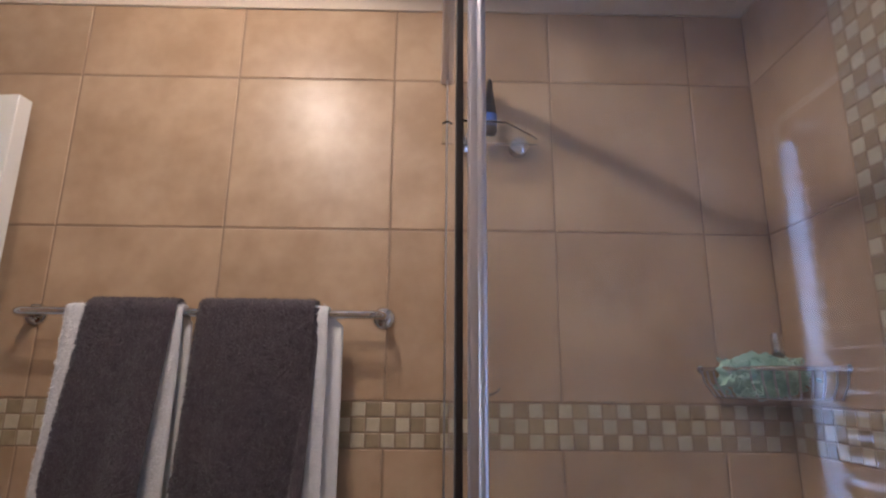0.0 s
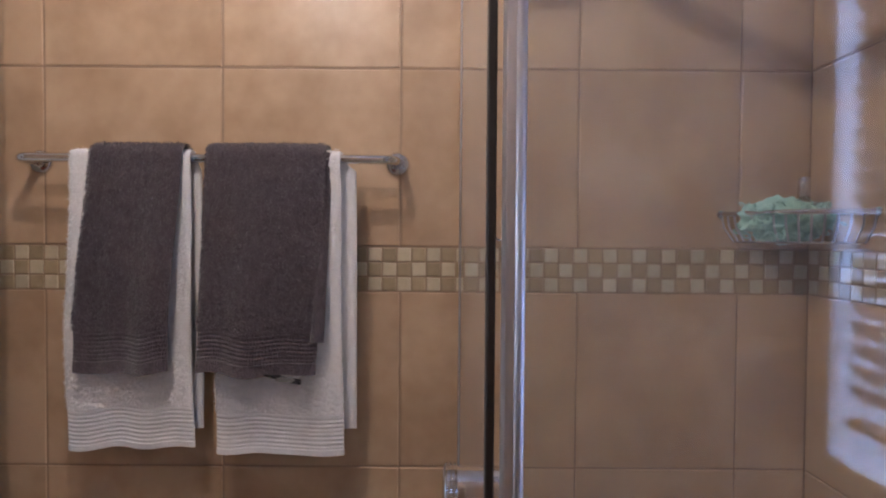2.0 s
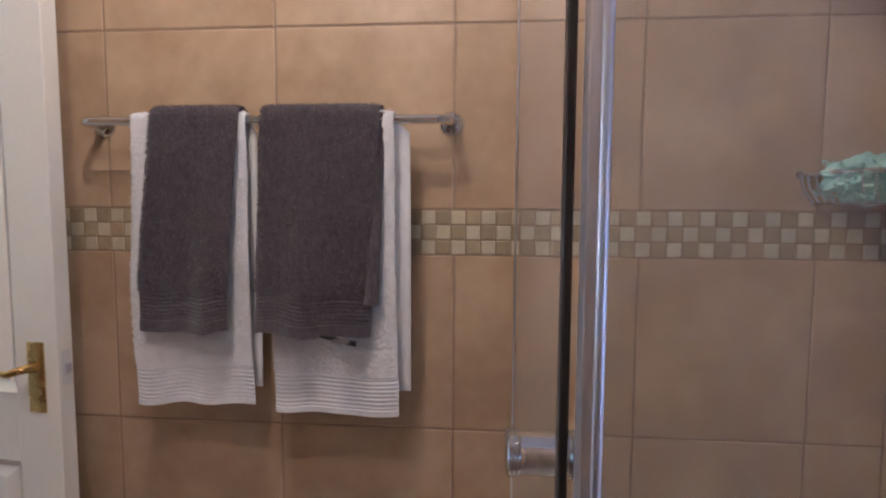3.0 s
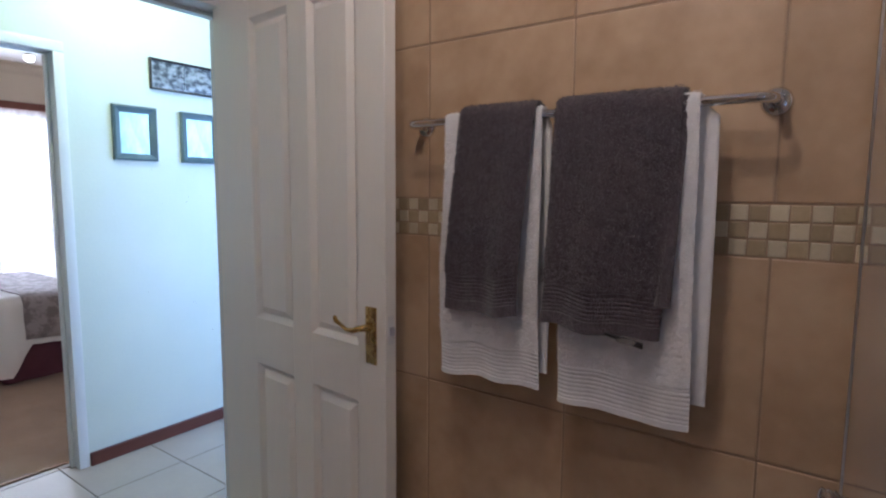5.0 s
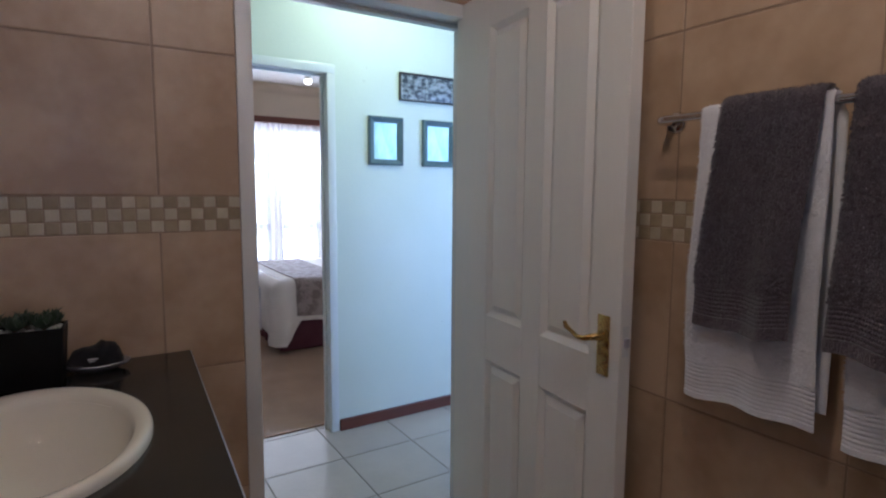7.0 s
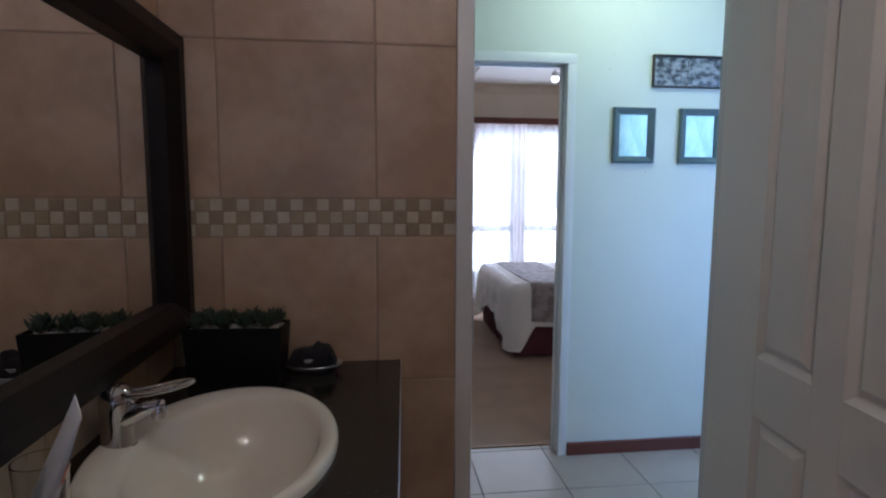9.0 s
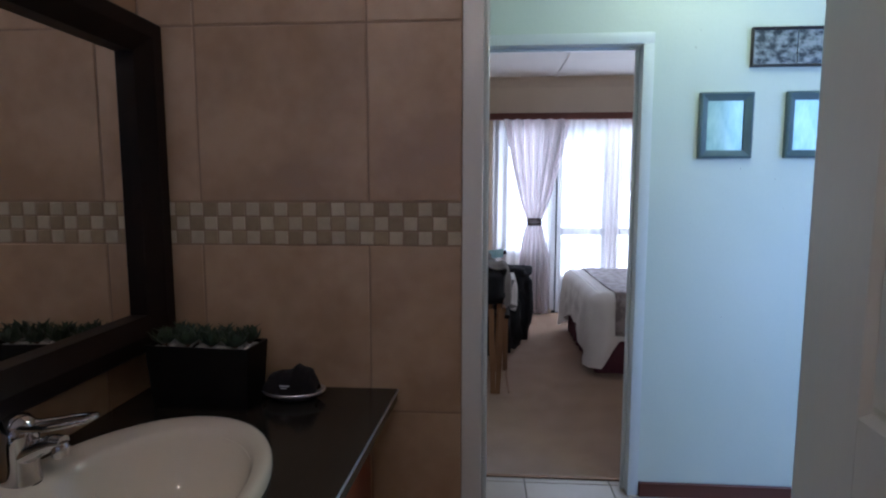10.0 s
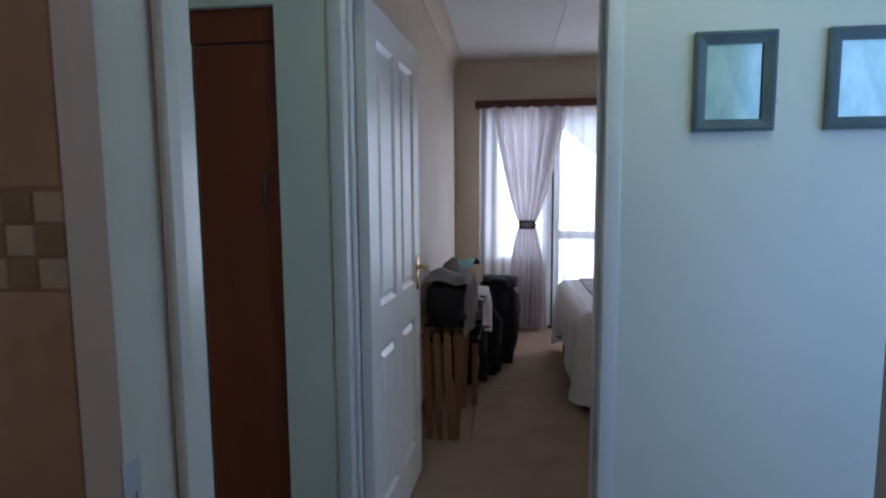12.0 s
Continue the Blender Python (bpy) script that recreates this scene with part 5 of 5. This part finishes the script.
def drape(y0, y1, tie, tz, bottom_w, z0, label, seed, side=0):
    """A lined curtain: full at the pelmet, gathered at the tie, falling below it."""
    ob = thing("tied_curtain", (BED_W + 0.085, 0, 0), label, "curtain", "curtains in the bedroom")
    n = 6

    def at(u, v):
        z = 2.18 - (2.18 - z0) * v
        top_c, top_w = (y0 + y1) / 2, (y1 - y0)
        if z > tz:
            s = (z - tz) / (2.18 - tz)
            k = s ** 0.72
            c, w = tie + (top_c - tie) * k, 0.13 + (top_w - 0.13) * k
        else:
            s = (tz - z) / (tz - z0)
            k = min(1, s * 2.2) ** 0.6
            c, w = tie, 0.13 + (bottom_w - 0.13) * k
        amp = 0.010 + 0.020 * min(1, w / 0.5)
        return Vector((amp * math.sin(u * n * 2 * math.pi + seed) + 0.2 * amp * math.sin(u * 31), c + (u - 0.5) * w, z))

    bm = bmesh.new()
    grid_sheet(bm, 120, 48, at, lambda u, v: at(u, v) - Vector((0.003, 0, 0)))
    part("cloth", bm, CURTAIN, ob, smooth=80)
    tb = bmesh.new()
    for zo in (-0.035, 0.035):
        tube(tb, [(0.040 * math.sin(2 * math.pi * k / 20), tie + 0.075 * math.cos(2 * math.pi * k / 20), tz + zo) for k in range(20)], 0.007, 6, closed=True)
    for k in range(20):
        a = 2 * math.pi * k / 20
        a2 = a + 2 * math.pi / 20
        for sg in (-1, 1):
            tube(tb, [(0.042 * math.sin(a), tie + 0.078 * math.cos(a), tz - 0.035 * sg), (0.042 * math.sin(a2), tie + 0.078 * math.cos(a2), tz + 0.035 * sg)], 0.0045, 5)
    tube(tb, [(0.03, tie + 0.07, tz), (0.03, tie + 0.115, tz - 0.004)], 0.004, 5)
    part("tie_band", tb, IRON, ob, "dark openwork tie band")
    return ob


drape(-0.56, 0.16, -0.215, 1.055, 0.34, 0.02, "dusky cream curtain gathered by a dark openwork tie band", 0.4)
drape(1.25, 1.96, 1.75, 1.055, 0.34, 0.02, "dusky cream curtain gathered at the far side of the doors", 1.9)
ob = thing("narrow_curtain", (BED_W + 0.075, 0.64, 0), "narrow dusky curtain length hanging at the door mullion", "curtain")
bm = bmesh.new()
grid_sheet(bm, 30, 10, lambda u, v: Vector((0.012 * math.sin(u * 19), (u - 0.5) * 0.15, 2.18 - 2.15 * v)))
part("cloth", bm, CURTAIN, ob, smooth=80)

# things by the bedroom wall
LX, LY = -4.40, -0.745
rack = thing("luggage_rack", (LX, LY, 0), "folding pale wooden luggage rack with slatted legs", "luggage rack")
for e in (0.25, -0.22):
    for yt, yb in ((-0.105, -0.086), (-0.046, -0.030), (0.014, 0.030), (0.088, 0.062)):
        bm = bmesh.new()
        lo = [bm.verts.new((e + a, yb + c, 0)) for a, c in ((-0.010, -0.0165), (0.010, -0.0165), (0.010, 0.0165), (-0.010, 0.0165))]
        hi = [bm.verts.new((e + a, yt + c, 0.60)) for a, c in ((-0.010, -0.0185), (0.010, -0.0185), (0.010, 0.0185), (-0.010, 0.0185))]
        bm.faces.new(lo[::-1])
        bm.faces.new(hi)
        for k in range(4):
            bm.faces.new((lo[k], lo[(k + 1) % 4], hi[(k + 1) % 4], hi[k]))
        part("leg", bm, PALE_WOOD, rack)
for y in (-0.12, 0.10):
    part("top_bar", boxes(((-0.24, y - 0.012, 0.575), (0.26, y + 0.012, 0.612)), bevel=0.004), PALE_WOOD, rack)
part("floor_strip", boxes(((-0.72, 0.135, 0.0), (0.24, 0.147, 0.012)), bevel=0.002), PALE_WOOD, rack)
for e in (-0.12, 0.0, 0.12):
    part("strap", boxes(((e - 0.02, -0.13, 0.613), (e + 0.02, 0.12, 0.617))), DARK_CLOTH, rack)


def lump(name, loc, size, mat, label, category, seed, amp=0.2, flat=0.0, group=""):
    bm = bmesh.new()
    bmesh.ops.create_icosphere(bm, subdivisions=4, radius=1.0)
    off = Vector((seed * 3.1, seed * 1.7, seed))
    for v in bm.verts:
        c = v.co.copy()
        sq = Vector([math.copysign(abs(q) ** 0.65, q) for q in c])
        k = 1 + amp * noise.noise(c * 1.6 + off) + amp * 0.45 * noise.noise(c * 4.5 + off)
        v.co = Vector((sq.x * size[0] * k, sq.y * size[1] * k, max(-size[2] * 0.9, sq.z * size[2] * k)))
    return tagged(finish(name, bm, mat, smooth=80, loc=(loc[0], loc[1], loc[2] + size[2] * 0.9)), label, category, group)


lump("travel_bag", (LX, LY, 0.617), (0.25, 0.12, 0.13), DARK_CLOTH, "soft black travel bag lying on the luggage rack", "bag", 2, 0.12)


def drapery(name, x0, x1, y0, y1, z, drop, mat, label, seed):
    bm = bmesh.new()
    off = Vector((seed, seed * 2, 0))

    def at(u, v, t=0.0):
        x = x0 + (x1 - x0) * u
        s = v * ((y1 - y0) + drop)
        n = noise.noise(Vector((x * 5, v * 4, 0)) + off)
        if s < (y1 - y0):
            return Vector((x, y0 + s, z + 0.035 * n + t))
        d = s - (y1 - y0)
        return Vector((x + 0.03 * n * d / drop, y1 + 0.02 + 0.025 * math.sin(x * 40 + seed) * min(1, d / 0.1) + t, z - d + 0.03 * n + 0.06 * math.sin(x * 9 + seed) * (d / drop)))
    grid_sheet(bm, 36, 30, at, lambda u, v: at(u, v, 0.006))
    return tagged(finish(name, bm, mat, smooth=80), label, "clothing")


drapery("draped_jersey", -4.62, -4.22, -0.88, -0.64, 0.875, 0.27, GREY_CLOTH, "grey jersey thrown over the black travel bag", 4)
drapery("draped_shirt", -5.02, -4.74, -0.82, -0.56, 0.72, 0.26, WHITE_LINEN, "crumpled pale shirt hanging off the clothes pile", 6)
lump("folded_blanket", (-4.88, -0.78, 0.45), (0.20, 0.12, 0.23), GREY_CLOTH, "bundled grey blanket on the chest beside the rack", "blanket", 9, 0.25)
chest = thing("wooden_bench", (-4.88, -0.75, 0), "low dark wooden bench along the bedroom wall", "bench")
part("seat", boxes(((-0.30, -0.17, 0.42), (0.26, 0.17, 0.45)), bevel=0.004), DARK_WOOD, chest)
for x in (-0.27, 0.22):
    for y in (-0.14, 0.14):
        part("leg", boxes(((x - 0.018, y - 0.018, 0), (x + 0.018, y + 0.018, 0.42)), bevel=0.003), PALE_WOOD, chest)
part("lower_rail", boxes(((-0.25, 0.13, 0.18), (0.20, 0.15, 0.21)), bevel=0.003), PALE_WOOD, chest)
lump("rucksack", (-5.34, -0.58, 0.0), (0.15, 0.13, 0.27), DARK_CLOTH, "black rucksack standing on the carpet", "rucksack", 12, 0.34)
lump("camera_bag", (-5.68, -0.47, 0.0), (0.16, 0.15, 0.34), DARK_CLOTH, "tall black padded bag standing on the carpet by the curtain", "bag", 14, 0.26)
lump("folded_jacket", (-5.68, -0.47, 0.60), (0.17, 0.14, 0.05), DARK_CLOTH, "folded black jacket lying on the tall bag", "jacket", 17, 0.34)
lump("sun_hat", (-4.98, -0.60, 0.50), (0.085, 0.075, 0.075), WHITE_LINEN, "crumpled pale sun hat on top of the clothes", "hat", 23, 0.2)
lump("dark_scarf", (-5.12, -0.70, 0.0), (0.13, 0.14, 0.30), DARK_CLOTH, "heap of dark clothes standing beside the bench", "clothing", 29, 0.38)
for k, (sx_, sy_) in enumerate(((-5.34, -0.435), (-5.30, -0.70))):
    bm = bmesh.new()
    tube(bm, [(0, 0, 0.08), (0.01, 0.05, 0.22), (0.0, 0.045, 0.40), (-0.02, 0.0, 0.50)], 0.012, 6, flat=0.4)
    tagged(finish("bag_strap", bm, DARK_CLOTH, smooth=60, loc=(sx_, sy_, 0)), "loose black webbing strap hanging off the rucksack", "strap")
mg = thing("open_magazine", (-4.90, -0.70, 0.925), "open magazine, a pale blue reflection coloured into its glossy page", "magazine")
for nm, lo_x, mat, tilt in (("page", 0.0, PAGE_GLEAM, 34), ("back_page", -0.10, DARK_CLOTH, -30)):
    bm = bmesh.new()
    grid_sheet(bm, 10, 6, lambda u, v: Vector((lo_x + 0.10 * u, -0.085 + 0.17 * v, 0.010 * math.sin(u * 3.1))), lambda u, v: Vector((lo_x + 0.10 * u, -0.085 + 0.17 * v, 0.010 * math.sin(u * 3.1) - 0.004)))
    pg = part(nm, bm, mat, mg, smooth=60)
    pg.rotation_euler = (0, radians(tilt), 0)
mg.rotation_euler = (radians(8), 0, radians(-14))

sp = thing("ceiling_spot", (-5.62, 0.705, 2.63), "small white ceiling spotlight, lit, in the bedroom", "spotlight")
bm = bmesh.new()
lathe(bm, [(0.04, 0.0), (0.04, -0.015), (0.012, -0.02), (0.008, -0.070)], (0, 0, 0), 20)
part("stem", bm, CHROME, sp, smooth=40)
bm = bmesh.new()
lathe(bm, [(0.02, 0.0), (0.034, -0.02), (0.036, -0.05)], (0, 0, -0.062), 20)
part("shade", bm, WHITE_PLASTIC, sp, smooth=40)
bm = bmesh.new()
bmesh.ops.create_icosphere(bm, subdivisions=3, radius=0.038, matrix=Matrix.Translation((0, 0, -0.128)))
part("bulb", bm, glow("lit_bulb", (1.0, 0.93, 0.82), 9.0), sp, smooth=80)

for sx, sy, power, aim in SPOTS:
    d = thing("bathroom_downlight", (sx, sy, CEIL), "round chrome ceiling downlight, lit", "downlight", "downlights in the bathroom ceiling")
    bm = bmesh.new()
    lathe(bm, [(0.045, 0.0), (0.045, -0.004), (0.034, -0.006), (0.030, -0.001)], (0, 0, 0), 28)
    part("trim_ring", bm, CHROME, d, smooth=40)
    bm = bmesh.new()
    lathe(bm, [(0.029, -0.0015), (0.029, -0.004), (0.01, -0.005)], (0, 0, 0), 20)
    part("lens", bm, glow("lit_lens", (1.0, 0.80, 0.56), 60.0), d)

# Unseen fixture added to go with the passage lamp.
dm = thing("unseen_passage_light", (-2.30, 0.15, CEIL_HALL), "round white ceiling light added unseen in the passage, lit", "ceiling light")
bm = bmesh.new()
lathe(bm, [(0.11, 0.0), (0.11, -0.012), (0.10, -0.018)], (0, 0, 0), 28)
part("base_ring", bm, WHITE_PLASTIC, dm, smooth=40)
bm = bmesh.new()
lathe(bm, [(0.098, -0.018), (0.08, -0.026), (0.02, -0.030)], (0, 0, 0), 28)
part("diffuser", bm, glow("lit_diffuser", (0.92, 1.0, 0.86), 3.0), dm, smooth=60)

# hall glazing seen only in reflections
hg = thing("glazed_door_hall", (WEST - 0.034, 1.505, 0.0), "white framed glazed door lighting the passage", "glazed door")
part("door_frame", boxes(((-0.03, -0.84, 0), (0.03, -0.79, 2.245)), ((-0.03, 0.79, 0), (0.03, 0.84, 2.245)), ((-0.03, -0.79, 2.18), (0.03, 0.79, 2.245)), ((-0.03, -0.03, 0.10), (0.03, 0.03, 2.18)), ((-0.03, -0.79, 0.0), (0.03, 0.79, 0.10)), bevel=0.004), FRAME_PAINT, hg)
for a, b in ((-0.79, -0.03), (0.03, 0.79)):
    pn = part("pane", boxes(((-0.003, a, 0.10), (0.003, b, 2.18))), GLASS, hg)
    pn.visible_shadow = False

# ---- tiles, last ----
tile_cache = {}


def tile_mesh(w, h, t, bev, mat, name):
    key = (round(w, 4), round(h, 4), name)
    if key not in tile_cache:
        bm = bmesh.new()
        ins = [(0.0, -t), (0.0, -bev), (bev * 0.4, -bev * 0.3), (bev * 1.2, 0.0)]
        loops = [[bm.verts.new((sx * (w / 2 - i), d, sz * (h / 2 - i))) for sx, sz in ((-1, -1), (1, -1), (1, 1), (-1, 1))] for i, d in ins]
        for la, lb in zip(loops, loops[1:]):
            for k in range(4):
                bm.faces.new((la[k], la[(k + 1) % 4], lb[(k + 1) % 4], lb[k]))
        bm.faces.new(loops[-1])
        bmesh.ops.recalc_face_normals(bm, faces=bm.faces)
        me = bpy.data.meshes.new(name)
        bm.to_mesh(me)
        bm.free()
        me.materials.append(mat)
        tile_cache[key] = me
    return tile_cache[key]


def place_tile(name, me, parent, origin, turn, u, z, depth=0.0):
    """A piece with its face toward local +y, at distance u along the wall."""
    ob = new(name, me)
    ob.parent = parent
    ob.matrix_local = Matrix.Translation(origin) @ pose(0, 0, 0, 0, 0, turn) @ pose(u, depth, z)
    return ob


JOINT = 0.0022


def tile_field(parent, origin, turn, cols, rows):
    """Tiles in the cells between the cuts cols (along the wall) and rows (upward)."""
    for (a, b) in cols:
        for (c, d) in rows:
            me = tile_mesh(b - a - 2 * JOINT, d - c - 2 * JOINT, 0.004, 0.0022, TILE, "tile")
            place_tile("tile", me, parent, origin, turn, (a + b) / 2, (c + d) / 2)


def mosaic_band(parent, origin, turn, u0, u1, z0, nrow=3, phase=0, seed=0, vertical=False):
    rnd = random.Random(seed)
    size = MOS
    n = int(round((u1 - u0) / size))
    step = (u1 - u0) / n
    for i in range(n):
        for r in range(nrow):
            u, z = (u0 + (i + 0.5) * step, z0 + (r + 0.5) * size)
            light = (i + r + phase) % 2 == 0
            mat, nm = (MOS_LIGHT, "light_mosaic") if light else (MOS_DARK, "dark_mosaic")
            me = tile_mesh(step - 0.0032, size - 0.0032, 0.004, 0.0016, mat, nm)
            if vertical:
                ob = place_tile("mosaic_piece", me, parent, origin, turn, z, u, rnd.uniform(-0.0005, 0.0004))
            else:
                ob = place_tile("mosaic_piece", me, parent, origin, turn, u, z, rnd.uniform(-0.0005, 0.0004))
            ob.rotation_euler.rotate_axis("Y", rnd.uniform(-0.02, 0.02))


def cuts(lo, hi, anchor, step):
    edges = sorted({lo, hi} | {anchor + k * step for k in range(-12, 13) if lo + 0.02 < anchor + k * step < hi - 0.02})
    return list(zip(edges, edges[1:]))


MB0 = TILE_TOP - TILE_W - 3 * MOS
BOT = MB0 - TILE_W
LOW = [(max(0.0, BOT - (k + 1) * TILE_W), BOT - k * TILE_W) for k in range(2)] + [(0.0, BOT - 2 * TILE_W)]
ROWS_ALL = [r for r in LOW if r[1] - r[0] > 0.02] + [(BOT, MB0), (MB0 + 3 * MOS, TILE_TOP), (TILE_TOP, TILE_TOP + TILE_W), (TILE_TOP + TILE_W, CEIL)]
# north wall: face toward -y, so the local axis runs west
tile_field(north, (0, 0, 0), 180, [(-EAST, -0.778), (-0.778, -TILE_W)] + cuts(-TILE_W, -WEST, 0.0, TILE_W), ROWS_ALL)
mosaic_band(north, (0, 0, 0), 180, -EAST, -WEST - 0.0, MB0, phase=1, seed=2)
# west wall: face toward +x, local axis runs south
WA = 1.068
tile_field(west, (WEST, 0, 0), -90, cuts(-D1S + 0.048, -SOUTH, WA, TILE_W), ROWS_ALL)
tile_field(west, (WEST, 0, 0), -90, [(0.0, 0.40), (0.40, -D1S + 0.048)], [(D1T + 0.048, TILE_TOP + TILE_W), (TILE_TOP + TILE_W, CEIL)])
mosaic_band(west, (WEST, 0, 0), -90, -D1S + 0.048, -SOUTH, MB0, phase=0, seed=3)
# south wall: face toward +y
tile_field(south, (0, SOUTH, 0), 0, cuts(WEST, -0.15, -0.30, TILE_W), ROWS_ALL)
tile_field(south, (0, SOUTH_E, 0), 0, cuts(-0.15, EAST, 0.25, TILE_W), ROWS_ALL)
mosaic_band(south, (0, SOUTH, 0), 0, WEST, -0.15, MB0, phase=0, seed=4)
# east wall: face toward -x, local axis runs north
MC0 = -0.435
for zz in (ROWS_ALL,):
    tile_field(east, (EAST, 0, 0), 90, [(MC0 + 4 * MOS, 0.0), (WIN_N, MC0)], zz)
tile_field(east, (EAST, 0, 0), 90, [(SOUTH_E, WIN_S), ], ROWS_ALL)
tile_field(east, (EAST, 0, 0), 90, [(WIN_S, WIN_N)], [(0.0, 0.46), (0.46, WIN_B), (WIN_T, CEIL)])
mosaic_band(east, (EAST, 0, 0), 90, MC0 + 4 * MOS, 0.0, MB0, phase=0, seed=5)
mosaic_band(east, (EAST, 0, 0), 90, WIN_N, MC0, MB0, phase=0, seed=6)
mosaic_band(east, (EAST, 0, 0), 90, 0.35, CEIL - 0.06, MC0, nrow=4, phase=0, seed=7, vertical=True)
# passage floor: faces upward
FX, FY, FP = -2.572, -0.178, 0.408
for i in range(-2, 3):
    for j in range(-6, 9):
        x0, x1 = max(FX + i * FP, -3.02), min(FX + (i + 1) * FP, WEST - 0.065)
        y0, y1 = max(FY + j * FP, HALL_S), min(FY + (j + 1) * FP, HALL_N)
        if x1 - x0 > 0.03 and y1 - y0 > 0.03:
            me = tile_mesh(x1 - x0 - 2 * JOINT, y1 - y0 - 2 * JOINT, 0.004, 0.0022, FLOOR_TILE, "floor_tile")
            ob = new("floor_tile", me)
            ob.parent = floor_hall
            ob.matrix_local = pose((x0 + x1) / 2, (y0 + y1) / 2, 0.0, 90, 0, 0)
